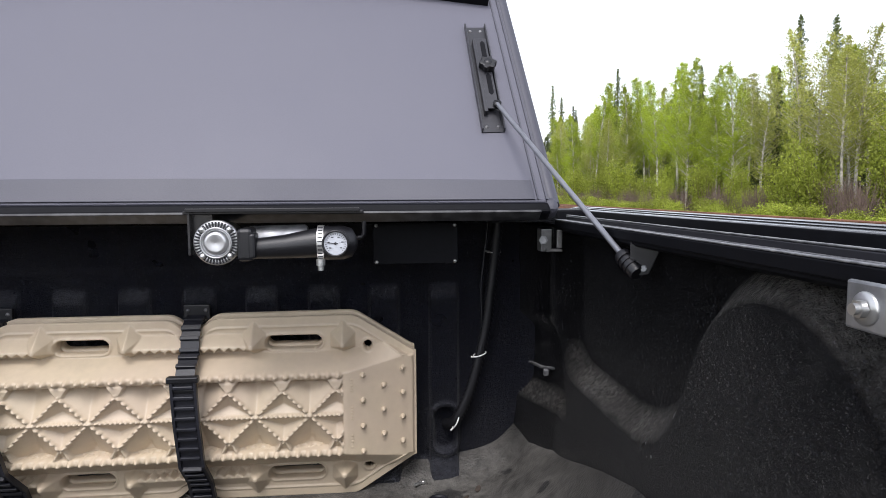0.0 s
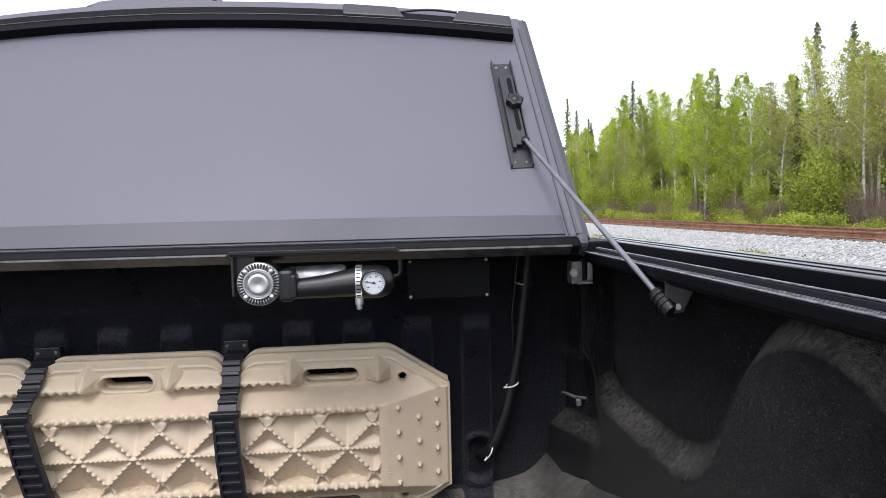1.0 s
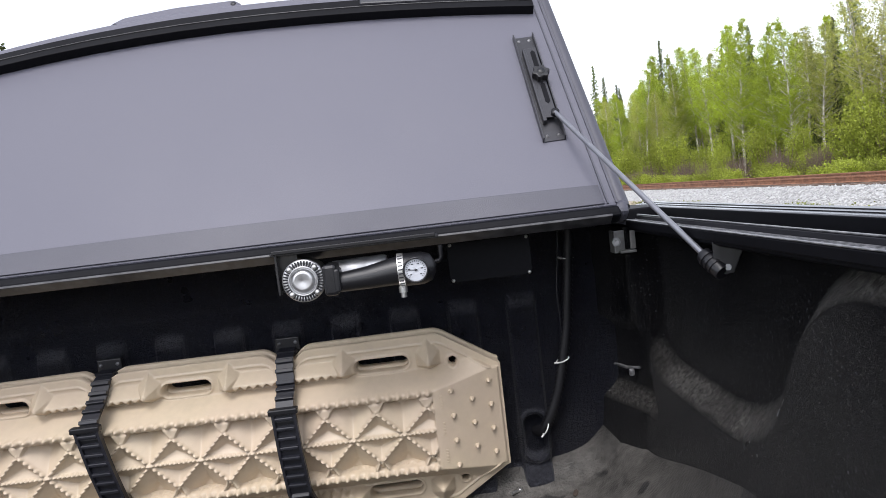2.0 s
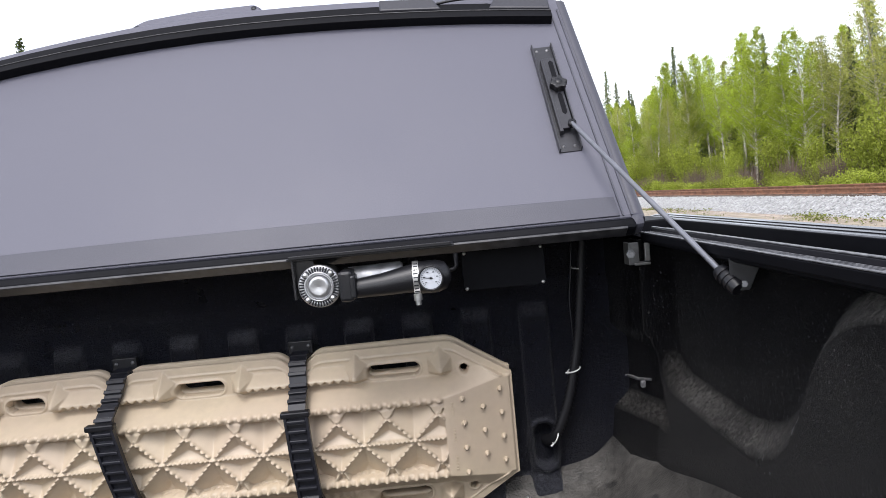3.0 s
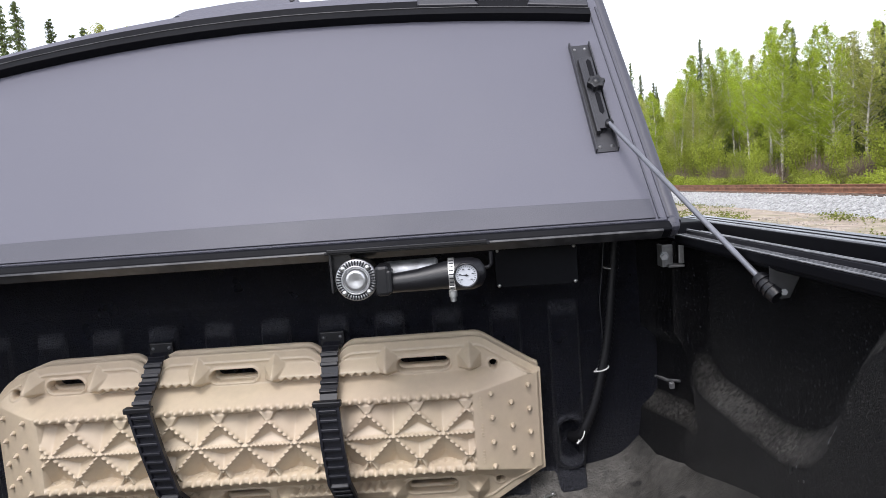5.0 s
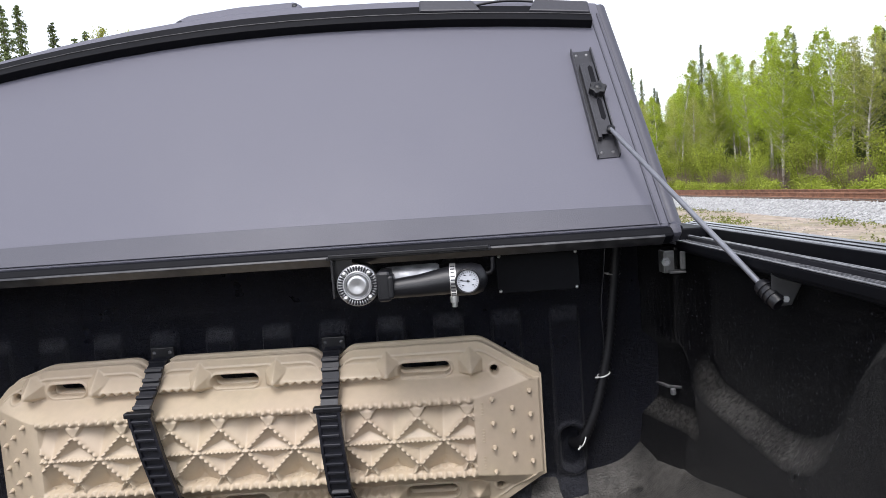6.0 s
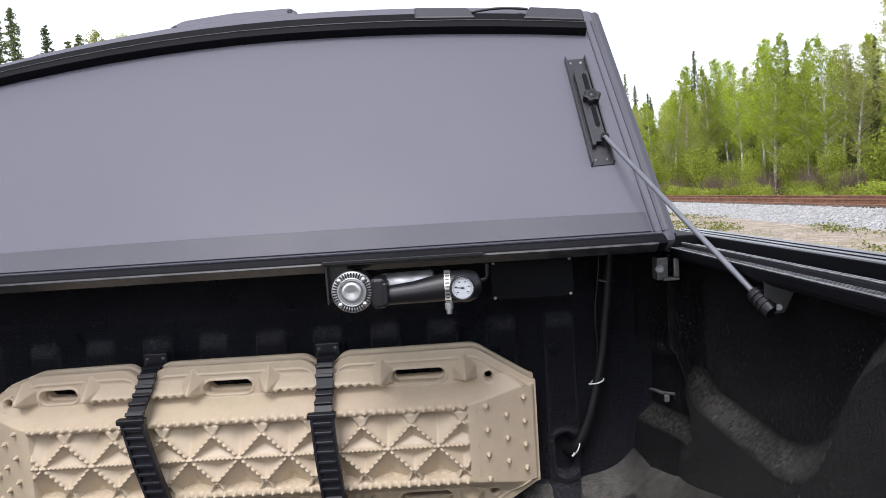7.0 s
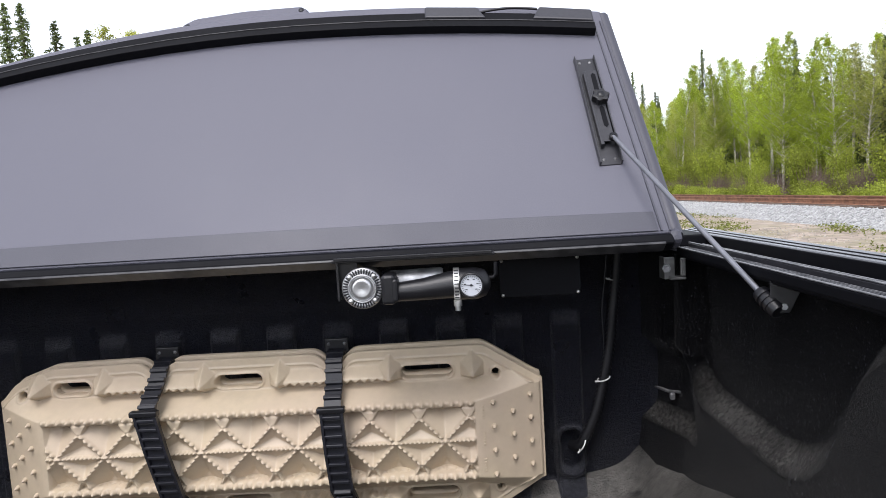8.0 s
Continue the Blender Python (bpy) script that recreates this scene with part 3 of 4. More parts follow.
# slotted prop plate
pm = Matrix(((0.99, -0.03, 0, 0.7325), (0.03, 0.99, 0, 0.31), (0, 0, 1, 0), (0, 0, 0, 1)))
g = Geo()
T = Matrix.Translation
for c, s in (((-0.021, 0, 0.006), (0.003, 0.30, 0.014)), ((0.021, 0, 0.006), (0.003, 0.30, 0.014)), ((0, 0, 0.001), (0.042, 0.30, 0.003))):
    g.box(pm @ Vector(c), s, pm.to_3x3().to_4x4(), 0.0008)
plate = part("prop_plate", g, PROP_PLATE, cover, "black slotted metal prop plate")
g = Geo().box(pm @ Vector((-0.009, -0.005, 0.008)), (0.007, 0.205, 0.014), pm.to_3x3().to_4x4(), 0.001)
g.box(pm @ Vector((0.0025, -0.0, 0.013)), (0.028, 0.2, 0.003), pm.to_3x3().to_4x4(), 0.001)
part("slide_bar", g, PROP_PLATE, plate)
# thin black patches on top stand in for the dark of the slots
for yy in (0.062, -0.034):
    part("painted_slot", Geo().prism([(x * 0.0048, yy + y * 0.030) for x, y in ((-1, -0.8), (0, -1), (1, -0.8), (1, 0.8), (0, 1), (-1, 0.8))], pm @ T((0.007, 0, 0.0147)), 0.0005), MATTE_BLACK, plate)
star = [((0.0185 if k % 4 < 2 else 0.0145) * math.cos(k * math.pi / 12), (0.0185 if k % 4 < 2 else 0.0145) * math.sin(k * math.pi / 12)) for k in range(24)]
part("knob", Geo().prism(star, pm @ T((0.008, 0.014, 0.015)), 0.014, 0.002).lathe([(0.0, 0.031), (0.007, 0.031), (0.009, 0.028)], pm @ T((0.008, 0.014, 0)), 14), BLACK_PLASTIC, plate, "black plastic clamping knob")
for px, py in ((-0.011, 0.137), (0.011, 0.137), (-0.011, -0.137), (0.011, -0.137)):
    part("rivet", Geo().lathe([(0, 0.0045), (0.003, 0.004), (0.0038, 0.0025)], pm @ T((px, py, 0)), 10), DARK_ALU, plate)

# prop rod between cover and bed rail
ra, rb = Vector((0.748, -0.083, 1.60)), Vector((0.860, -0.478, 1.329))
inv = cover_m.inverted()
rod = part("prop_rod", Geo().cyl(inv @ ra, inv @ rb, 0.0043, n=12), ROD, cover, "thin grey steel prop rod")
part("rod_eye", Geo().lathe([(0.003, -0.004), (0.008, -0.004), (0.008, 0.004), (0.003, 0.004)], T(inv @ ra), 14), BLACK_METAL, rod)
d = (rb - ra).normalized()
part("rod_socket", Geo().tube([inv @ (rb - d * 0.03), inv @ (rb - d * 0.027), inv @ (rb + d * 0.008), inv @ (rb + d * 0.012)], [0.010, 0.0115, 0.0115, 0.010], 14), BLACK_PLASTIC, rod, "black plastic rod socket")
for k in range(3):
    part("socket_ring", Geo().tube([inv @ (rb - d * (0.022 - 0.009 * k)), inv @ (rb - d * (0.018 - 0.009 * k))], [0.0130, 0.0130], 14), BLACK_PLASTIC, rod)

# bracket for the rod under the bed rail
bm_ = T((0.868, -0.485, 1.338)) @ Matrix.Rotation(radians(-32), 4, 'Z') @ Matrix.Rotation(math.pi / 2, 4, 'X')
rod_bracket = part("rod_bracket", Geo().prism([(-0.014, 0.026), (0.024, 0.026), (0.022, 0.012), (0.010, -0.016), (-0.002, -0.018), (-0.014, 0.004)], bm_, 0.003, 0.0008), SMOKE, truck, "small grey folded rod bracket")
part("bracket_bolt", Geo().cyl(bm_ @ Vector((0.004, -0.008, 0.0)), bm_ @ Vector((0.004, -0.008, 0.007)), 0.0045, n=6), ALU, rod_bracket)

# clamp near the corner
clamp = part("rail_clamp", Geo().box((0.832, -0.135, 1.342), (0.020, 0.006, 0.042), bevel=0.0015).box((0.853, -0.150, 1.345), (0.010, 0.006, 0.034), bevel=0.0015).box((0.844, -0.140, 1.3235), (0.030, 0.022, 0.005), bevel=0.0015).box((0.824, -0.122, 1.342), (0.005, 0.03, 0.042), bevel=0.0015), ZINC, truck, "dull zinc-plated rail clamp")
part("clamp_bolt", Geo().cyl((0.826, -0.133, 1.343), (0.824, -0.146, 1.343), 0.0085, n=6).cyl((0.824, -0.146, 1.343), (0.822, -0.154, 1.343), 0.0045, n=12), ALU, clamp)
# plate with a bolt further back
bp = part("bolt_plate", Geo().box((0.846, -0.924, 1.353), (0.005, 0.072, 0.034), bevel=0.002), ALU, truck, "aluminium clamp plate with a hex bolt")
mx = T((0.8435, -0.907, 1.352)) @ Matrix.Rotation(-math.pi / 2, 4, 'Y')
part("washer", Geo().lathe([(0.003, 0.002), (0.0110, 0.002), (0.0117, 0.0008), (0.0117, -0.001)], mx, 24), STEEL, bp)
part("hex_nut", Geo().cyl((0.841, -0.907, 1.352), (0.8365, -0.907, 1.352), 0.0065, n=6).cyl((0.8365, -0.907, 1.352), (0.833, -0.907, 1.352), 0.004, n=14), STEEL, bp)
# tie-down hook in the corner pocket
hk = part("tie_down_hook", Geo().tube([(0.808, -0.110, 1.104), (0.822, -0.098, 1.096), (0.838, -0.086, 1.086), (0.870, -0.075, 1.078)], [0.002, 0.0032, 0.0032, 0.003], 10).box((0.846, -0.090, 1.076), (0.010, 0.010, 0.014), bevel=0.003), DARK_ALU, truck, "worn steel tie-down hook")

# ---- traction boards ----
ZC = 1.014
OUT_X = [-0.552, -0.515, -0.44, -0.252, -0.244, -0.222, -0.204, -0.184, -0.176, 0.118, 0.127, 0.150, 0.170, 0.194, 0.203, 0.470, 0.590]
OUT_W = [0.108, 0.148, 0.174, 0.177, 0.174, 0.153, 0.153, 0.173, 0.177, 0.177, 0.173, 0.151, 0.151, 0.174, 0.178, 0.180, 0.103]
SLOTS = ((0.353, 0.053), (-0.040, 0.048), (-0.395, 0.038))


def board_mesh(step, bore=0.0075):
    """A moulded board: flanges with slots and lugs, a raised middle with a lattice of ribs."""
    xs = np.arange(-0.552, 0.5901, step)
    half = np.interp(xs, OUT_X, OUT_W)
    k = max(3, int(0.012 / step))
    half = np.convolve(np.pad(half, k, mode="edge"), np.ones(2 * k + 1) / (2 * k + 1), "valid")
    rows = int(0.38 / step)
    t = np.linspace(-1, 1, rows)
    X, Tt = np.meshgrid(xs, t)
    H2 = np.broadcast_to(half, X.shape)
    W = Tt * H2
    W = W.copy()
    X = X.copy()

    def cut(X, W):
        d = np.full(X.shape, 9.0)
        for cx, hl in SLOTS:
            d = np.minimum(d, np.hypot(np.maximum(np.abs(X - cx) - hl + 0.0125, 0), np.abs(W) - 0.1305) - 0.0125)
        for cx in (0.495, -0.500):
            d = np.minimum(d, np.hypot(X - cx, np.abs(W) - 0.122) - bore)
        return d

    e = 1e-4
    for _ in range(2):
        d = cut(X, W)
        dx, dw = (cut(X + e, W) - d) / e, (cut(X, W + e) - d) / e
        near = np.abs(d) < 0.62 * step
        X -= np.where(near, d * dx, 0)
        W -= np.where(near, d * dw, 0)
    d = cut(X, W)
    aw = np.abs(W)
    edge = np.minimum(H2 - aw, np.minimum(X + 0.552, 0.59 - X) * 1.0)
    # plateau widens towards both ends
    p = 0.080 + 0.025 * np.clip((X - 0.455) / 0.135, 0, 1) + 0.025 * np.clip((-0.445 - X) / 0.107, 0, 1)
    top = 0.106 - 0.046 * np.clip((X - 0.455) / 0.135, 0, 1) ** 1.2 - 0.046 * np.clip((-0.445 - X) / 0.107, 0, 1) ** 1.2
    flange = np.full(X.shape, 0.056)
    h = flange + (np.maximum(top, flange) - flange) * np.clip((p + 0.032 - aw) / 0.032, 0, 1)
    # stepped rim along the outline
    rim = (H2 - aw)
    h = h - 0.016 * sstep(0.0165, 0.0135, rim) * (aw > 0.1) - 0.014 * sstep(0.008, 0.0, edge)
    h = h + 0.0022 * sstep(0.0215, 0.0185, rim) * sstep(0.0125, 0.0145, rim) * (aw > 0.1)
    # ledges with a toothed inner edge between pointed lugs
    for xa, xb in ((0.048, 0.277), (-0.325, -0.112)):
        flank = np.clip((X - xa + 0.010) / 0.008, 0, 1) * np.clip((xb + 0.010 - X) / 0.008, 0, 1)
        tooth = 0.1175 + 0.0075 * np.abs(((X / 0.0180) % 1) * 2 - 1)
        lift = 0.024 * np.clip((0.150 - aw) / 0.022, 0, 1)
        h = h + lift * flank * sstep(tooth - 0.0012, tooth + 0.0012, aw)
    for cx in (0.277, 0.048, -0.112, -0.325, 0.447, -0.464):
        across = np.abs(X - cx) / 0.024
        along_ = np.where(aw > 0.127, (aw - 0.127) / 0.034, (0.127 - aw) / 0.013)
        h = np.maximum(h, 0.056 + 0.044 * np.clip(1 - np.maximum(across, 0.55 * across + 0.75 * along_), 0, 0.86))
    # raised rim of each slot
    h = h + 0.003 * sstep(0.007, 0.004, d) * sstep(-0.001, 0.0015, d) - 0.006 * sstep(0.0022, 0.0, d)
    # a band of small pointed teeth above and below the lattice field
    infield = (X > -0.432) & (X < 0.447)
    span = sstep(-0.439, -0.432, X) * sstep(0.452, 0.445, X)
    tx = (((X - 0.440) / 0.0195 + 0.5) % 1 - 0.5) * 0.0195
    h = h + span * 0.0025 * np.exp(-((aw - 0.0765) / 0.006) ** 2)
    h = h + span * 0.0135 * np.clip(1 - np.hypot(tx / 0.0068, (aw - 0.0755) / 0.0080), 0, 0.8)
    # lattice: crossing ribs with beaded crests, pyramid-shaped hollows between them
    pitch = 0.0995
    s = (X - 0.385) / pitch
    s = s - np.round(s)
    diag = np.abs(aw - 0.099 * np.abs(s)) * 0.71
    dist = np.minimum(diag, aw * 0.95)
    bead = np.where(diag < aw * 0.95, 0.5 + 0.5 * np.cos(aw * 2 * math.pi / 0.0088), 0.5 + 0.5 * np.cos(X * 2 * math.pi / 0.0090))
    crest = np.clip(1.15 - dist / 0.0036, 0, 1) * bead
    cell = 0.109 + 0.0065 * crest - 0.004 * sstep(0.0020, 0.0040, dist) - np.minimum(0.026, 0.80 * np.maximum(0, dist - 0.0040))
    # forked gussets where the ribs meet the field's border
    off = np.abs(np.abs(s) - 0.5) * pitch
    gusset = sstep(0.0014, -0.0014, off - 0.0045 - 0.62 * np.maximum(aw - 0.0455, 0)) * sstep(0.0425, 0.0450, aw)
    fork = sstep(0.0014, -0.0014, off - 0.0015 - 0.42 * np.maximum(aw - 0.0500, 0)) * sstep(0.0485, 0.0510, aw) * (W < 0)
    cell = np.maximum(cell, (0.1085 - 0.020 * fork) * gusset)
    # shallow steps moulded into the larger hollows
    cell = cell - 0.0015 * sstep(0.006, 0.004, np.abs(s) * pitch) * sstep(0.0405, 0.0425, aw) * (W < 0)
    wall = sstep(0.0680, 0.0655, aw) * infield
    h = np.where(infield, h * (1 - wall) + cell * wall, h)
    keep = (0.25 * (d[:-1, :-1] + d[1:, :-1] + d[:-1, 1:] + d[1:, 1:])) > 0
    me = grid_mesh("board_moulding", X, -h, W, TAN, keep=keep)
    # turn the rim and the slot edges back to give the moulding its thickness
    bm = bmesh.new()
    bm.from_mesh(me)
    loose = [v for v in bm.verts if not v.link_faces]
    bmesh.ops.delete(bm, geom=loose, context='VERTS')
    rimedges = [ed for ed in bm.edges if ed.is_boundary]
    out = bmesh.ops.extrude_edge_only(bm, edges=rimedges)
    for v in out["geom"]:
        if isinstance(v, bmesh.types.BMVert):
            v.co.y += 0.016
    bm.to_mesh(me)
    bm.free()
    return me


front_mesh, rear_mesh = board_mesh(0.002), board_mesh(0.003, 0.019)
stud_mesh = Geo().lathe([(0.0, 0.0125), (0.0014, 0.0122), (0.0040, 0.006), (0.0062, 0.0)], Matrix.Rotation(math.pi / 2, 4, 'X'), 6).mesh("stud", TAN)
STUDS = [(0.485, w) for w in (0.072, 0.023, -0.027, -0.077)] + [(0.525, w) for w in (0.048, 0.0, -0.048)] + [(0.562, w) for w in (0.077, 0.028, -0.021, -0.070)]
for y, me, lab in ((0.0, front_mesh, "sand-coloured moulded traction board with ribs, strapped to the bulkhead"), (0.022, rear_mesh, "sand-coloured traction board stacked behind another one")):
    board = thing("traction_board", (0, y - 0.004, ZC + 0.27 * y))
    tagged(board, lab, "traction board", "stacked traction boards")
    part("moulding", me, TAN, board)
    if y == 0:
        for bw in (0.055, 0.0, -0.055):
            for k in range(5):
                mk = part("embossed_bar", Geo().box((0, 0, 0), (0.005, 0.0024, 0.0035)), TAN, board)
                mk.location = (0.464, -0.1040, bw + 0.006 * (k - 2))
        for sx, sw in STUDS:
            for x, end in ((sx, 1), (-0.438 - (sx - 0.447) * 0.74, -1)):
                f = (x - 0.455) / 0.135 if end > 0 else (-0.445 - x) / 0.107
                st = part("stud", stud_mesh, TAN, board)
                st.location = (x, -(0.106 - 0.046 * max(0, f) ** 1.2), sw)


# ---- rubber straps ----
def ribbon(pts, width, thick):
    """A flat band along points (x, y, z), its width along x."""
    g = Geo()
    pts = [Vector(p) for p in pts]
    n = len(pts)
    verts = []
    for i, p in enumerate(pts):
        t = (pts[min(i + 1, n - 1)] - pts[max(i - 1, 0)])
        nn = Vector((1, 0, 0)).cross(t).normalized()
        if nn.y > 0:
            nn = -nn
        a = width / 2
        verts += [p + Vector((-a, 0, 0)), p + Vector((a, 0, 0)), p + Vector((a, 0, 0)) + nn * thick, p + Vector((-a, 0, 0)) + nn * thick]
    faces = []
    for i in range(n - 1):
        for j in range(4):
            faces.append((4 * i + j, 4 * i + (j + 1) % 4, 4 * i + 4 + (j + 1) % 4, 4 * i + 4 + j))
    faces += [(0, 1, 2, 3), tuple(range(4 * n - 4, 4 * n))]
    return g.add(verts, faces)


def along(pts, step):
    """Points at even steps along a polyline, each with its direction."""
    pts = [Vector(p) for p in pts]
    res, left = [], 0.0
    for a, b in zip(pts, pts[1:]):
        d = (b - a).length
        while left <= d:
            res.append((a + (b - a) * (left / d), (b - a).normalized()))
            left += step
        left -= d
    return res


def strap(xb, xk, xe, zk, label):
    """A strap from its bracket at xb over the buckle at (xk, zk) to its lower end at xe."""
    s = thing("rubber_strap", (xb, 0, 0))
    tagged(s, label, "strap", "straps over the traction boards")
    k, e = xk - xb, xe - xb
    up = [(0, -0.030, 1.192), (0, -0.062, 1.180), (k * 0.4, -0.080, 1.155), (k * 0.8, -0.088, zk + 0.030), (k, -0.120, zk + 0.006), (k, -0.132, zk - 0.016)]
    down = [(k, -0.136, zk), (k + 0.4 * (e - k), -0.142, zk - 0.085), (k + 0.8 * (e - k), -0.137, 0.94), (e, -0.10, 0.895), (e, -0.075, 0.842)]
    part("upper_strap", ribbon(up, 0.034, 0.005), STRAP, s)
    part("lower_strap", ribbon(down, 0.044, 0.006), STRAP, s)
    for p, d in along(up, 0.0205)[1:]:
        nn = Vector((1, 0, 0)).cross(d).normalized()
        nn = -nn if nn.y > 0 else nn
        rot = Matrix((Vector((1, 0, 0)), d, nn)).transposed().to_4x4()
        part("strap_rib", Geo().box(p + nn * 0.0075, (0.036, 0.008, 0.007), rot, 0.0015), STRAP, s)
    for i, (p, d) in enumerate(along(down, 0.0185)[1:]):
        nn = Vector((1, 0, 0)).cross(d).normalized()
        nn = -nn if nn.y > 0 else nn
        rot = Matrix((Vector((1, 0, 0)), d, nn)).transposed().to_4x4()
        part("strap_rib", Geo().box(p + nn * 0.009, (0.036, 0.0075, 0.010), rot, 0.0022), STRAP, s)
    for sgn in (-1, 1):
        part("strap_edge", ribbon([(x + sgn * 0.0205, y - 0.006, z) for x, y, z in down], 0.005, 0.006), STRAP, s)
    part("buckle", Geo().box((k, -0.142, zk - 0.004), (0.056, 0.016, 0.012), bevel=0.003).box((k, -0.139, zk - 0.026), (0.044, 0.012, 0.008), bevel=0.002), BLACK_PLASTIC, s)
    b = part("strap_bracket", Geo().box((0, -0.024, 1.201), (0.050, 0.010, 0.030), bevel=0.002).box((0, -0.034, 1.188), (0.040, 0.024, 0.006), bevel=0.001), BLACK_PLASTIC, s)
    for sgn in (-1, 1):
        part("screw", Geo().lathe([(0, 0.003), (0.003, 0.0025), (0.004, 0)], T((sgn * 0.017, -0.029, 1.205)) @ Matrix.Rotation(math.pi / 2, 4, 'X'), 10), DARK_ALU, b)
    return s


strap(0.163, 0.166, 0.180, 1.104, "black ribbed rubber strap buckled tight over the boards")
strap(-0.202, -0.205, -0.152, 1.115, "black ribbed rubber strap running aslant over the boards")

# ---- air compressor under the cover ----
comp = thing("air_compressor", (0.20, -0.25, 1.35))
tagged(comp, "black and silver portable air compressor with round pressure gauge", "air compressor")
FRONT = Matrix.Rotation(math.pi / 2, 4, 'X')
part("mounting_plate", Geo().box((0.155, 0.08, 0.052), (0.28, 0.20, 0.005), bevel=0.001), BLACK_METAL, comp, "black metal mounting plate")
part("plate_edge", Geo().box((0.155, -0.024, 0.056), (0.27, 0.005, 0.006), bevel=0.001), BLACK_METAL, comp)
part("end_bracket", Geo().box((0.024, 0.004, 0.018), (0.004, 0.05, 0.066), bevel=0.001).box((0.040, -0.004, 0.018), (0.034, 0.004, 0.066), bevel=0.001), SMOKE, comp, "dull grey folded end bracket")
cap_m = T((0.066, -0.012, 0.005)) @ FRONT @ Matrix.Scale(1.07, 4)
head = part("pump_head", Geo().lathe([(0.0, -0.05), (0.030, -0.05), (0.030, 0.0), (0.0335, 0.002), (0.0335, 0.008), (0.031, 0.010), (0.0235, 0.010), (0.023, 0.007), (0.0, 0.007)], cap_m, 40), CHROME, comp, "cast aluminium pump head with cooling fins")
fin = Geo().box((0.0272, 0, 0.010), (0.0085, 0.0022, 0.004)).mesh("fin", RUBBER)
for k in range(40):
    if k % 10 == 5:
        continue
    f = part("fin", fin, RUBBER, head)
    f.matrix_local = cap_m @ Matrix.Rotation(2 * math.pi * k / 40, 4, 'Z')
for k in range(4):
    a = math.pi / 4 + k * math.pi / 2
    part("screw", Geo().lathe([(0, 0.016), (0.003, 0.0155), (0.0045, 0.013), (0.0048, 0.009)], cap_m @ T((0.0275 * math.cos(a), 0.0275 * math.sin(a), 0)), 12), STEEL, head)
part("head_ring", Geo().lathe([(0.0235, 0.007), (0.0235, 0.013), (0.022, 0.015), (0.0205, 0.013), (0.0205, 0.010), (0.018, 0.010), (0.0175, 0.012)], cap_m, 40), CHROME, head)
part("head_cap", Geo().lathe([(0.0175, 0.010), (0.0165, 0.0155), (0.015, 0.0175), (0.012, 0.0178), (0.006, 0.0165), (0.0, 0.016)], cap_m, 40), CHROME, head, "smooth dished aluminium cap")
part("crankcase", Geo().box((0.112, -0.01, 0.002), (0.024, 0.055, 0.052), bevel=0.006).box((0.122, -0.012, 0.0), (0.012, 0.05, 0.04), bevel=0.004), BLACK_PLASTIC, comp)
part("motor_can", Geo().tube([(0.112, 0.012, 0.006), (0.20, 0.012, 0.008), (0.204, 0.012, 0.008)], [0.023, 0.023, 0.02], 28), ALU, comp, "bare steel motor can")
part("motor_shroud", Geo().tube([(0.110, -0.014, -0.006), (0.116, -0.014, -0.006), (0.17, -0.014, -0.003), (0.218, -0.012, 0.002), (0.226, -0.012, 0.002)], [0.015, 0.016, 0.019, 0.0235, 0.0235], 28), BLACK_PLASTIC, comp, "tapered black plastic motor shroud")
part("shroud_cap", Geo().tube([(0.226, -0.010, 0.002), (0.262, -0.010, 0.002), (0.276, -0.008, 0.002), (0.282, -0.006, 0.002)], [0.0275, 0.0275, 0.023, 0.012], 28), BLACK_PLASTIC, comp)
clampb = part("hose_clamp", Geo().tube([(0.2225, -0.011, 0.002), (0.2325, -0.011, 0.002)], [0.0288, 0.0288], 36), STEEL, comp, "shiny steel worm-drive hose clamp")
notch = Geo().box((0, 0, 0), (0.0075, 0.001, 0.0022)).mesh("notch", INK)
for k in range(11):
    a = radians(-70 + 13 * k)
    nt_ = part("notch", notch, INK, clampb)
    nt_.matrix_local = T((0.2275, -0.011 - 0.0290 * math.cos(a), 0.002 + 0.0290 * math.sin(a))) @ Matrix.Rotation(-a, 4, 'X')
part("clamp_screw", Geo().cyl((0.228, -0.034, -0.03), (0.228, -0.034, -0.04), 0.005, n=6).cyl((0.228, -0.034, -0.022), (0.228, -0.034, -0.032), 0.007, n=12), STEEL, clampb)
gm = T((0.252, -0.036, 0.003)) @ FRONT @ Matrix.Scale(0.88, 4)
gauge = part("pressure_gauge", Geo().lathe([(0.0, -0.004), (0.024, -0.004), (0.0245, 0.006), (0.0235, 0.009), (0.0212, 0.009), (0.0205, 0.005)], gm, 40), BLACK_PLASTIC, comp)
part("dial", Geo().lathe([(0.0207, 0.0045), (0.0, 0.0046)], gm, 40), DIAL, gauge, "white pressure dial")
part("needle", Geo().prism([(0.004, 0.0009), (0.004, -0.0009), (-0.015, -0.0004), (-0.015, 0.0004)], gm @ T((0, 0, 0.0052)) @ Matrix.Rotation(radians(-6), 4, 'Z'), 0.0005).lathe([(0.0, 0.0066), (0.0022, 0.0062), (0.0024, 0.0048)], gm, 12), INK, gauge)
tick = Geo().box((0.0170, 0, 0.0051), (0.0032, 0.0007, 0.0003)).mesh("scale_mark", INK)
for k in range(21):
    tk = part("scale_mark", tick, INK, gauge)
    tk.matrix_local = gm @ Matrix.Rotation(radians(-45 + 13.5 * k), 4, 'Z')
for k in range(6):
    a = radians(-40 + 52 * k)
    part("scale_bar", Geo().box(gm @ Vector((0.0123 * math.cos(a), 0.0123 * math.sin(a), 0.0051)), (0.0036, 0.0004, 0.0014)), INK, gauge)
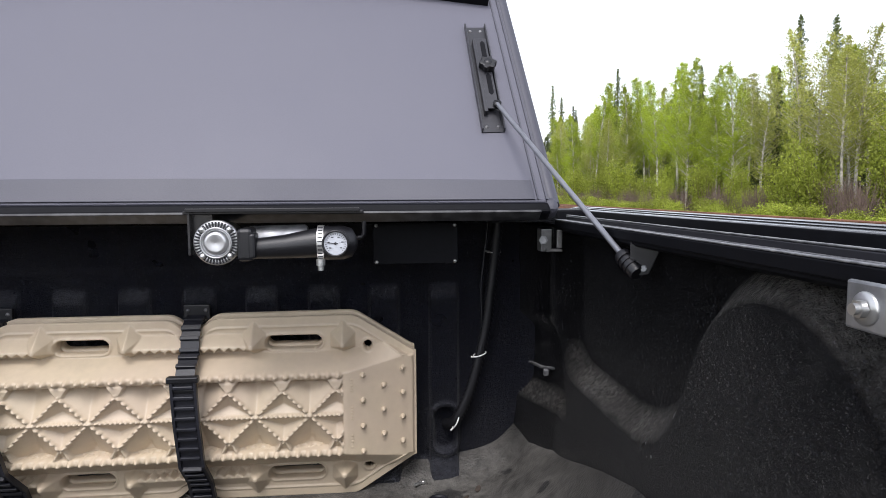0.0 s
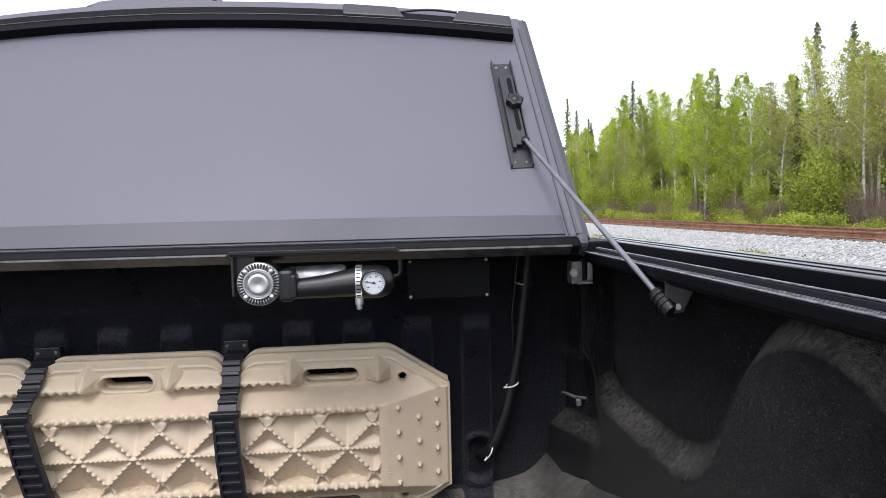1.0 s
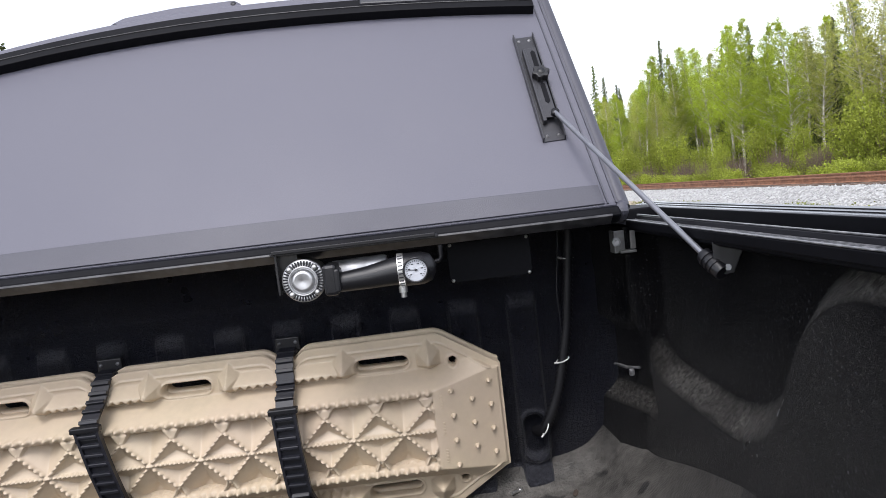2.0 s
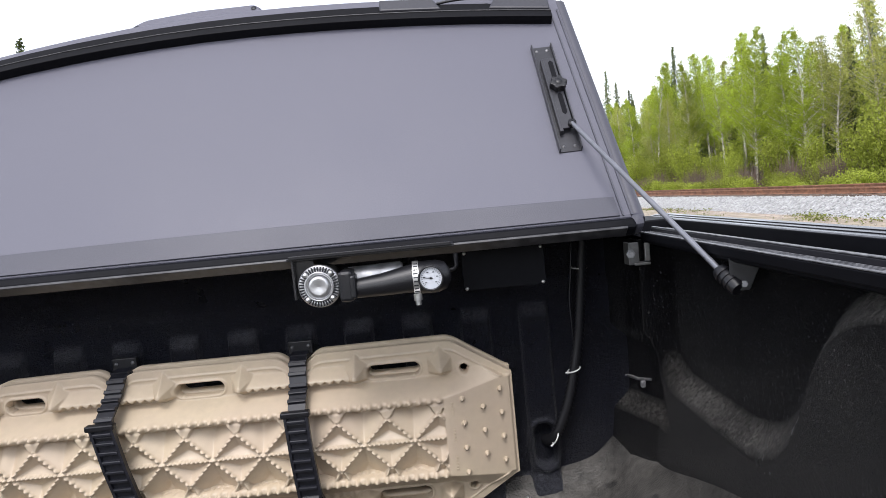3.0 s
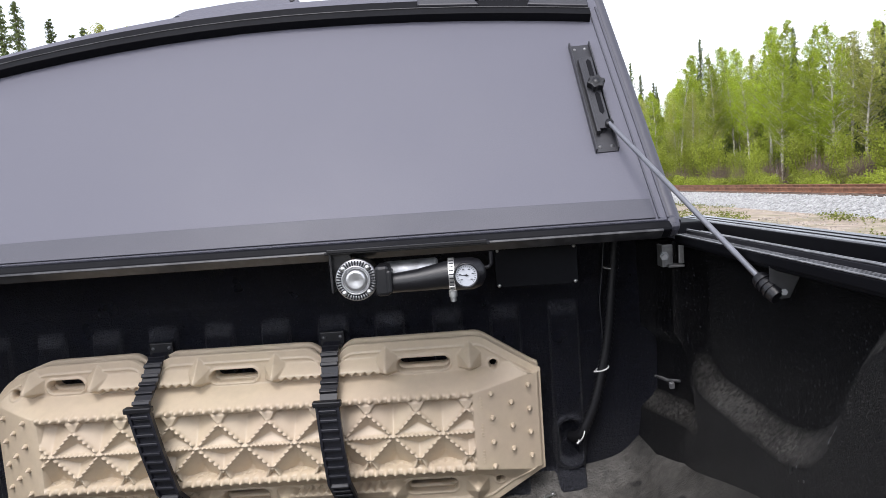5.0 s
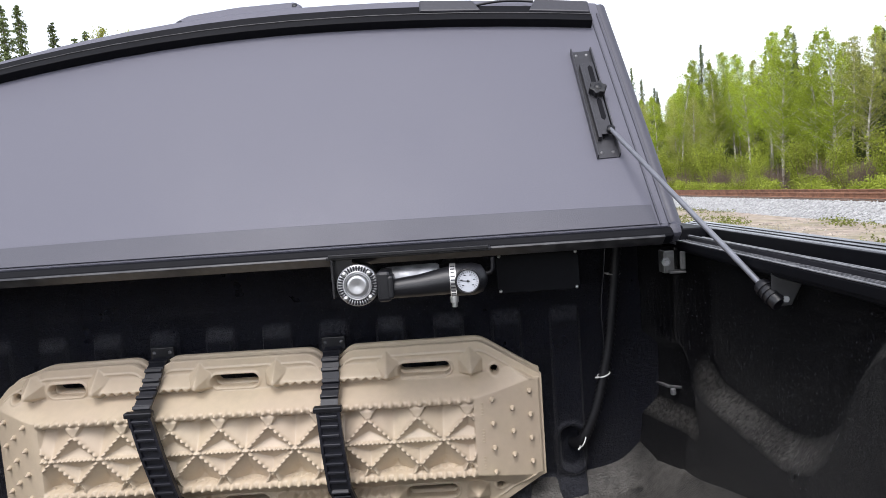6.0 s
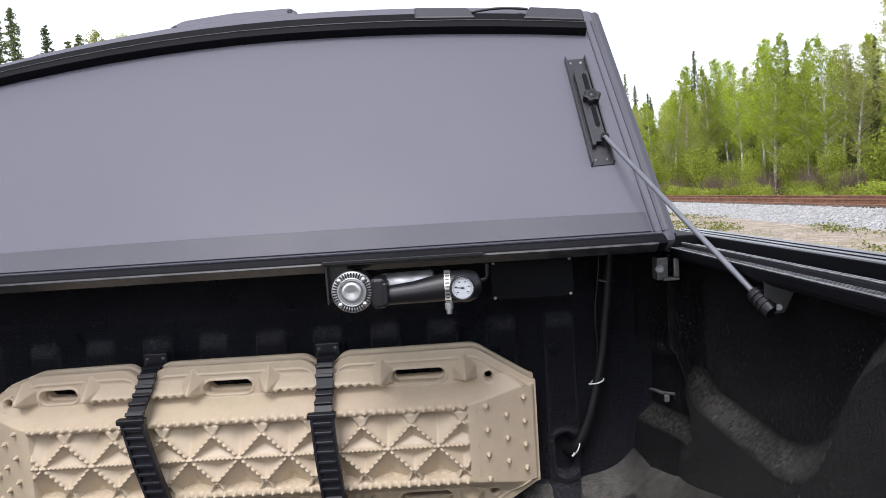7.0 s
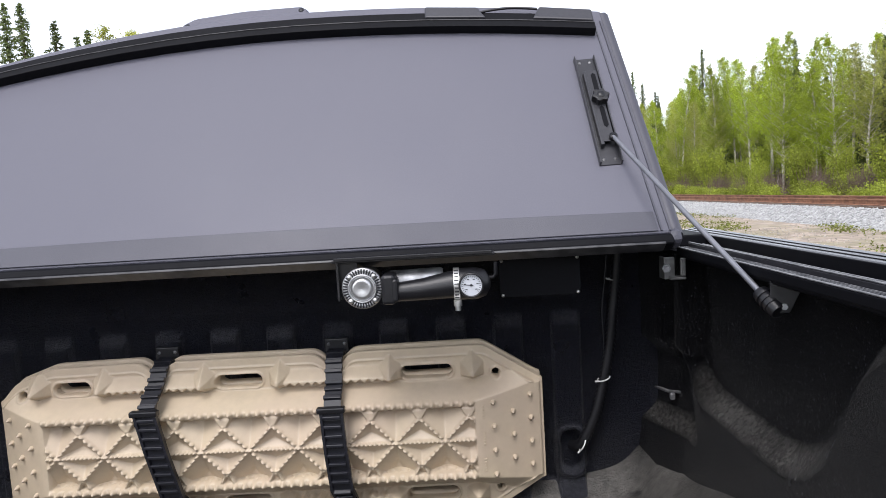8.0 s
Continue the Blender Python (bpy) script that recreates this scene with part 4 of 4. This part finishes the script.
part("outlet_elbow", Geo().tube([(0.275, 0.0, 0.008), (0.292, -0.002, 0.010), (0.296, -0.002, 0.016), (0.296, -0.002, 0.036)], 0.0038, 10), BLACK_METAL, comp)

# ---- control box beside it ----
cbox = thing("control_box", (0.588, -0.07, 1.338))
tagged(cbox, "flat black control box fixed under the cover", "electrical box")
part("cover_plate", Geo().box((0, -0.048, 0), (0.158, 0.004, 0.076), bevel=0.001), MATTE_BLACK, cbox)
part("box_body", Geo().box((0, -0.006, 0), (0.15, 0.08, 0.07), bevel=0.003), BLACK_PLASTIC, cbox)
for sx, szz in ((-0.073, -0.034), (0.073, -0.034), (-0.073, 0.034), (0.073, 0.034)):
    part("screw", Geo().lathe([(0, 0.003), (0.0028, 0.0026), (0.0036, 0)], T((sx, -0.050, szz)) @ FRONT, 12), STEEL, cbox)

# ---- corrugated loom along the bulkhead ----
loom = thing("corrugated_conduit", (0.72, -0.03, 1.10))
tagged(loom, "black corrugated cable conduit tied to the bulkhead", "cable conduit")
LP = [(0.757, -0.05, 1.385), (0.752, -0.040, 1.31), (0.745, -0.036, 1.24), (0.737, -0.034, 1.17), (0.722, -0.034, 1.10), (0.703, -0.034, 1.03), (0.678, -0.030, 0.972), (0.664, -0.018, 0.952), (0.655, 0.01, 0.945)]


def smooth_line(pts, n):
    P = [Vector(p) for p in pts]
    P = [P[0]] + P + [P[-1]]
    res = []
    for i in range(1, len(P) - 2):
        for j in range(n):
            t = j / n
            a, b, c, d = P[i - 1:i + 3]
            res.append(0.5 * ((2 * b) + (c - a) * t + (2 * a - 5 * b + 4 * c - d) * t * t + (3 * b - a - 3 * c + d) * t ** 3))
    return res + [P[-2]]


base = Vector((0.72, -0.03, 1.10))
LS = [p - base for p in smooth_line(LP, 14)]
part("conduit_tube", Geo().tube(LS, [0.0120 if i % 2 else 0.0090 for i in range(len(LS))], 10), BLACK_PLASTIC, loom)
part("thin_wire", Geo().tube([p - base for p in smooth_line([(0.742, -0.02, 1.38), (0.733, -0.022, 1.30), (0.727, -0.02, 1.24), (0.728, -0.022, 1.16), (0.716, -0.03, 1.11)], 8)], 0.0022, 8), RUBBER, loom)
for k, (cx, cz, tilt) in enumerate(((0.751, 1.312, 2), (0.722, 1.102, -18), (0.672, 0.962, -62))):
    m = T(Vector((cx, -0.034, cz)) - base) @ Matrix.Rotation(radians(tilt), 4, 'Y')
    ring = [m @ Vector((0.0135 * math.cos(a), 0.0135 * math.sin(a), 0)) for a in np.linspace(0, 2 * math.pi, 20)]
    part("cable_tie", Geo().tube(ring, 0.0016, 6).cyl(m @ Vector((-0.012, -0.006, 0)), m @ Vector((-0.019, -0.008, 0.003)), 0.002, n=8), TIE_WHITE if k else STEEL, loom, "pale nylon cable tie")

# ---- small things lying on the bed floor ----
plug = single("drain_plug", Geo().lathe([(0.0, 0.003), (0.008, 0.003), (0.010, 0.001), (0.016, 0.001), (0.017, 0.004), (0.020, 0.004), (0.022, 0.0)], T((0, 0, 0)), 24), RUBBER, "round black rubber drain plug in the bed floor", "drain plug", at=(0.628, -0.12, FLOOR_Z + 0.002))
single("loose_bolt", Geo().cyl((0, 0, 0.004), (0.016, 0.010, 0.004), 0.0032, n=8).cyl((0.016, 0.010, 0.0045), (0.020, 0.0125, 0.0045), 0.006, n=6), STEEL, "small steel bolt lying on the bed floor", "bolt", at=(0.585, -0.06, FLOOR_Z + 0.004))
LEAF_DRY = material("dry_leaf", (0.06, 0.045, 0.035), 0.9, var=0.3)
rr = random.Random(7)
for i in range(9):
    x, y = rr.uniform(0.62, 0.76), rr.uniform(-0.36, -0.09)
    L = rr.uniform(0.006, 0.022)
    a = rr.uniform(0, 3.14)
    m = Matrix.Rotation(a, 4, 'Z')
    g = Geo().prism([(-L, 0), (-L * 0.4, L * 0.35), (L * 0.5, L * 0.3), (L, 0), (L * 0.3, -L * 0.3), (-L * 0.5, -L * 0.25)], m, 0.002)
    single("dry_leaf_scrap", g, LEAF_DRY, "dark scrap of dry leaf on the bed floor", "leaf scrap", group="scraps on the bed floor", at=(x, y, FLOOR_Z + 0.014))

# ---- trees and bushes ----
def leaf_quads(C, size, rng, flat=0.0):
    """Small pointed leaves at the points C, turned at random."""
    n = len(C)
    a = rng.normal(size=(n, 3))
    a[:, 2] *= 1 - flat
    a /= np.linalg.norm(a, axis=1)[:, None]
    b = np.cross(a, rng.normal(size=(n, 3)))
    b /= np.linalg.norm(b, axis=1)[:, None]
    s = (size * rng.uniform(0.6, 1.4, n))[:, None]
    V = np.stack([C + a * s, C - a * s * 0.7 + b * s * 0.6, C - a * s * 0.7 - b * s * 0.6], 1).reshape(-1, 3)
    F = np.arange(3 * n).reshape(n, 3)
    return V, F


def leaf_mesh(name, C, size, mat, rng, flat=0.0):
    V, F = leaf_quads(np.asarray(C), size, rng, flat)
    me = bpy.data.meshes.new(name)
    me.from_pydata(V.tolist(), [], F.tolist())
    me.materials.append(mat)
    return me


def broadleaf(height, radius, low, leaf, bark, count, seed, label, category, density=1.0):
    """Slender birch or aspen: leaning trunk, rising limbs, clumps of small leaves."""
    rng = np.random.default_rng(seed)
    t = thing(category + "_tree")
    bend = rng.normal(size=2) * 0.035 * height
    hs = np.linspace(0, 1, 9)
    axis = [(bend[0] * h * h + 0.05 * math.sin(7 * h + seed), bend[1] * h * h + 0.05 * math.cos(6 * h + seed), h * height * 0.97) for h in hs]
    part("trunk", Geo().tube(axis, [height * 0.0082 * (1 - 0.85 * h) + 0.007 for h in hs], 7), bark, t)
    C = []
    limbs = Geo()
    for k in range(110):
        h = low + (1 - low) * ((k + rng.uniform(0, 1)) / 110)
        i = min(7, int(h * 8))
        p = np.array(axis[i]) + (np.array(axis[i + 1]) - np.array(axis[i])) * (h * 8 - i)
        f = (h - low) / (1 - low)
        r = radius * (0.09 + 1.05 * (1 - f) ** 0.72 * min(1, 0.45 + 2.2 * f)) * rng.uniform(0.4, 1.2)
        r = max(0.10, r)
        az = k * 2.4 + rng.uniform(-0.5, 0.5)
        rise = rng.uniform(0.5, 1.3)
        q = p + np.array([math.cos(az) * r, math.sin(az) * r, r * rise])
        mid = (p + q) / 2 + np.array([0, 0, -0.06 * r])
        limbs.tube([p, mid, q], [0.022 * (1.1 - h) + 0.004, 0.014 * (1.1 - h) + 0.003, 0.003], 5, False)
        m = int(count / 110 * density * rng.uniform(0.2, 1.5) * (0.35 + 0.9 * min(1.0, r / radius + 0.1)))
        u = rng.uniform(0.25, 1.08, m)[:, None]
        base = p + (q - p) * u
        lump = q + rng.normal(size=(3, 3)) * r * 0.28
        own = lump[rng.integers(0, 3, m)]
        w = rng.uniform(0, 1, m)[:, None] ** 2
        C.append(base * (1 - w * 0.35) + own * w * 0.35 + rng.normal(size=(m, 3)) * np.array([0.17, 0.17, 0.24]) * (0.22 + r * 0.5))
    tagged(part("branchwork", limbs, bark, t), kind="stuff")
    part("crown", leaf_mesh("crown", np.concatenate(C), 0.052, leaf, rng), None, t)
    return tagged(t, label, category)


def spruce(height, radius, low, seed, label, dens=1.0):
    """Narrow northern spruce: straight trunk, drooping whorls of needle sprays, a thin ragged top."""
    rng = np.random.default_rng(seed)
    t = thing("spruce_tree")
    part("trunk", Geo().tube([(0, 0, 0), (0, 0, height * 0.5), (0, 0, height)], [height * 0.011, height * 0.007, 0.008], 7), BARK, t)
    C = []
    boughs = Geo()
    n = int(height * 13)
    for k in range(n):
        h = low + (1 - low) * (k + rng.uniform(0, 1)) / n
        r = radius * (1 - h) ** 0.72 * rng.uniform(0.45, 1.15) + 0.05
        az = k * 2.4 + rng.uniform(-0.6, 0.6)
        z = h * height
        droop = -rng.uniform(0.15, 0.5) * r
        q = np.array([math.cos(az) * r, math.sin(az) * r, z + droop])
        boughs.tube([(0, 0, z), tuple(q)], [0.014, 0.003], 4, False)
        m = int((14 + 80 * r) * dens)
        u = rng.uniform(0.05, 1.05, m)[:, None]
        C.append(np.array([0, 0, z]) * (1 - u) + q * u + rng.normal(size=(m, 3)) * np.array([0.11, 0.11, 0.09]) * (0.22 + r * 0.8))
    tagged(part("branchwork", boughs, BARK, t), kind="stuff")
    part("crown", leaf_mesh("crown", np.concatenate(C), 0.062, NEEDLE, rng), None, t)
    return tagged(t, label, "spruce")


def bush(height, radius, leaf, count, seed, label, category="bush"):
    rng = np.random.default_rng(seed)
    t = thing(category.replace(" ", "_"))
    stems = Geo()
    C = []
    for k in range(13):
        az = rng.uniform(0, 6.28)
        r = radius * rng.uniform(0.2, 1.0)
        hh = height * rng.uniform(0.55, 1.0)
        q = np.array([math.cos(az) * r, math.sin(az) * r, hh])
        p0 = np.array([math.cos(az) * 0.1, math.sin(az) * 0.1, -0.05])
        mid = (p0 + q) / 2 + np.array([0, 0, 0.12 * hh])
        stems.tube([p0, mid, q], [0.02, 0.012, 0.004], 5, False)
        m = int(count / 13)
        u = rng.uniform(0.1, 1.05, m)[:, None]
        C.append(p0 + (q - p0) * u + rng.normal(size=(m, 3)) * np.array([0.22, 0.22, 0.20]) * (0.4 + 0.4 * radius))
    part("stem", stems, TWIG, t)
    part("foliage", leaf_mesh("foliage", np.concatenate(C), 0.05, leaf, rng), None, t)
    return tagged(t, label, category)


def bare_shrub(height, radius, seed):
    rng = np.random.default_rng(seed)
    t = thing("bare_shrub")
    g = Geo()
    for k in range(70):
        az, r = rng.uniform(0, 6.28), radius * rng.uniform(0.1, 1)
        q = np.array([math.cos(az) * r, math.sin(az) * r, height * rng.uniform(0.5, 1)])
        p0 = np.array([math.cos(az) * r * 0.3, math.sin(az) * r * 0.3, -0.05])
        mid = (p0 + q) / 2 + rng.normal(size=3) * 0.06
        g.tube([p0, mid, q], [0.011, 0.008, 0.003], 4, False)
        for j in range(2):
            e = mid + (q - mid) * rng.uniform(0, 0.6)
            g.tube([e, e + rng.normal(size=3) * 0.14 + np.array([0, 0, 0.22])], [0.006, 0.002], 3, False)
    part("twiggy_growth", g, TWIG, t, fix=False)
    return tagged(t, "leafless purple-brown shrub at the wood's edge", "shrub")


BIRCH = [broadleaf(11.0, 1.5, lo, LEAF, BARK_BIRCH, 14000, s, "slender birch tree with fresh green leaves and pale trunk", "birch") for s, lo in ((11, 0.20), (12, 0.28), (13, 0.34))]
ASPEN = [broadleaf(11.5, 1.6, lo, LEAF_PALE, BARK_BIRCH, 8500, s, "tall aspen tree with sparse pale green leaves", "aspen") for s, lo in ((21, 0.24), (22, 0.32), (23, 0.38))]
SPRUCE = [spruce(11.0, r, lo, s, "narrow dark green spruce tree at the wood's edge") for s, r, lo in ((31, 1.35, 0.12), (32, 1.1, 0.1), (33, 1.5, 0.15))]
BUSHES = [bush(2.6, 1.0, LEAF_BUSH, 5200, s, "leafy green willow bush at the wood's edge") for s in (41, 42, 43)]
LOW = [bush(1.1, 0.8, LEAF_BUSH, 2600, s, "low green bush beside the railway bank", "low bush") for s in (44, 45)]
SHRUBS = [bare_shrub(1.9, 0.9, s) for s in (51, 52)]
used = set()
rt = random.Random(3)


def plant(kinds, x, y, height, full, group):
    """Stands a copy of one of the kinds at x, y; the first use takes the thing itself."""
    ob = rt.choice(kinds)
    k = height / full
    w = k ** 0.5
    m = Matrix.Translation((x, y, -0.03)) @ Matrix.Rotation(rt.uniform(0, 6.28), 4, 'Z')
    if ob not in used:
        used.add(ob)
        ob.matrix_world = m
        ob.scale = (w, w, k)
        ob["group"] = group
        return ob
    c = copy_thing(ob, m)
    c.scale = (w, w, k)
    return c


# the tallest trees along the wood's edge: kind, x, y, height
G_T, G_B = "trees along the railway", "bushes along the railway"
KEY = [
    ("s", 21.5, 74.8, 14.4),
    ("s", 23.0, 71.3, 11.5),
    ("s", 22.4, 74.1, 12.9),
    ("b", 21.7, 59.6, 12.2),
    ("b", 23.3, 60.2, 11.5),
    ("s", 22.6, 56.6, 12.9),
    ("b", 21.9, 51.6, 10.8),
    ("b", 23.5, 51.8, 11.6),
    ("b", 22.8, 47.6, 10.6),
    ("b", 22.2, 43.3, 10.7),
    ("b", 21.5, 40.5, 10.6),
    ("s", 23.0, 41.9, 10.3),
    ("b", 22.4, 38.9, 9.8),
    ("b", 21.7, 34.9, 9.2),
    ("a", 23.3, 36.0, 8.9),
    ("a", 22.6, 33.6, 8.5),
    ("s", 21.9, 31.5, 7.9),
    ("s", 24.7, 33.9, 11.6),
    ("a", 22.8, 30.5, 10.3),
    ("a", 22.2, 28.6, 9.5),
    ("s", 22.7, 28.3, 10.0),
    ("a", 23.0, 28.0, 9.3),
    ("a", 22.4, 26.4, 8.2),
    ("a", 21.7, 25.2, 8.8),
    ("b", 23.3, 26.2, 8.5),
    ("s", 23.8, 25.9, 9.5),
    ("a", 21.9, 23.2, 8.1),
    ("s", 24.7, 25.7, 9.3),
    ("a", 22.8, 22.5, 8.2),
    ("s", 23.4, 22.0, 8.3),
]
FULL = {"s": (SPRUCE, 11.0), "b": (BIRCH, 11.0), "a": (ASPEN, 11.5)}
for kind, x, y, h in KEY:
    if kind == "s":
        x, y, h = x * 1.12, y * 1.12, 1.5 + (h - 1.5) * 1.12
    plant(FULL[kind][0], x, y, h, FULL[kind][1], G_T)
# a second row fills the wood's skyline behind them
SKY_Y = [30, 34, 38, 42, 48, 54, 60, 70, 76]
SKY_H = [8.6, 8.3, 9.2, 10.2, 10.3, 10.9, 11.0, 10.8, 11.0]
for i in range(30):
    y = 31 + 46 * ((i + rt.uniform(0, 1)) / 30) ** 1.1
    k = rt.uniform(1.06, 1.2)
    kind = rt.choice("bbbass")
    plant(FULL[kind][0], 22.4 * k, y * k, (1.5 + (float(np.interp(y, SKY_Y, SKY_H)) - 1.5) * k) * rt.uniform(0.86, 0.99), FULL[kind][1], G_T)
for i in range(56):
    y = 16 + 95 * (i / 56) ** 1.25 + rt.uniform(-0.8, 0.8)
    x = 21 + rt.uniform(0, 7)
    kind = rt.choice("bbbbbaaas")
    plant(FULL[kind][0], x, y, rt.uniform(5.5, 8.6), FULL[kind][1], G_T)
for i in range(90):
    y = 14 + 85 * (i / 90) ** 1.3 + rt.uniform(-0.5, 0.5)
    plant(BUSHES, 19.6 + rt.uniform(0, 3.0), y, 1.3 + 2.9 * rt.uniform(0, 1) ** 1.6, 2.6, G_B)
for i in range(70):
    plant(SHRUBS, 19.0 + rt.uniform(0, 1.8), 14 + 70 * (i / 70) ** 1.3 + rt.uniform(-0.7, 0.7), rt.uniform(1.2, 2.3), 1.9, G_B)
for i in range(60):
    plant(LOW, 17.3 + rt.uniform(0, 1.5), 10 + 60 * (i / 60) ** 1.3 + rt.uniform(-0.5, 0.5), rt.uniform(0.5, 1.2), 1.1, G_B)

for i in range(48):
    kind = rt.choice("bbbas")
    plant(FULL[kind][0], 21.5 + rt.uniform(0, 9), 52 + 75 * (i / 48) + rt.uniform(-2, 2), rt.uniform(8.0, 11.0), FULL[kind][1], G_T)

# the wood behind; its leaves are darkened to paint the shade inside it
rng = np.random.default_rng(9)
C = []
for k in range(260):
    by0 = rng.uniform(18, 160)
    bx0, hh = rng.uniform(26.5, 42) - 0.06 * max(0, by0 - 40), rng.uniform(6, 9.5)
    m = 900
    u = rng.uniform(0.03, 1, m)
    r = (1.5 * (1 - u) ** 0.7 + 0.1) * rng.uniform(0.2, 1, m) ** 0.5
    az = rng.uniform(0, 6.28, m)
    C.append(np.stack([bx0 + r * np.cos(az), by0 + r * np.sin(az), u * hh], -1))
tagged(new("far_wood", leaf_mesh("far_wood", np.concatenate(C), 0.15, LEAF_SHADED, rng)), "dense mixed wood behind the first trees", "wood", kind="stuff")

# spruces and a few thin aspens beyond the truck's other side
for x, y, h in ((-17.79, 26.0, 10.7), (-18.9, 26.6, 10.9), (-16.37, 26.0, 9.85), (-15.46, 26.0, 9.15), (-15.0, 26.0, 9.4), (-19.6, 25.2, 10.8)):
    plant(SPRUCE[2:] if x < -16 else SPRUCE[:2], x, y, h, 11.0, "trees across the road")
for x, y, h in ((-13.82, 26.0, 9.5), (-13.4, 26.4, 9.6), (-12.17, 26.0, 9.4), (-9.29, 26.0, 9.75)):
    plant(ASPEN, x, y, h, 11.5, "trees across the road")

# weeds and grass on the verge
C = []
for k in range(520):
    cx, cy = rng.uniform(3.5, 10.4), 4 + 40 * rng.uniform(0, 1) ** 1.7
    if math.sin(cx * 1.1 + 0.6 * cy) + math.sin(0.5 * cy - cx) < 0.25:
        continue
    C.append(np.stack([cx + rng.normal(size=70) * 0.22, cy + rng.normal(size=70) * 0.3, np.abs(rng.normal(size=70)) * 0.06], -1))
tagged(new("verge_weeds", leaf_mesh("verge_weeds", np.concatenate(C), 0.035, GRASS, rng, 0.4)), "thin green weeds and grass on the gravel verge", "weeds", kind="stuff")
C = np.stack([rng.uniform(15.9, 20.5, 26000), 6 + 80 * rng.uniform(0, 1, 26000) ** 1.5, np.abs(rng.normal(size=26000)) * 0.16], -1)
tagged(new("tall_grass", leaf_mesh("tall_grass", C, 0.085, GRASS, rng)), "rough green grass between the railway and the wood", "grass", kind="stuff")
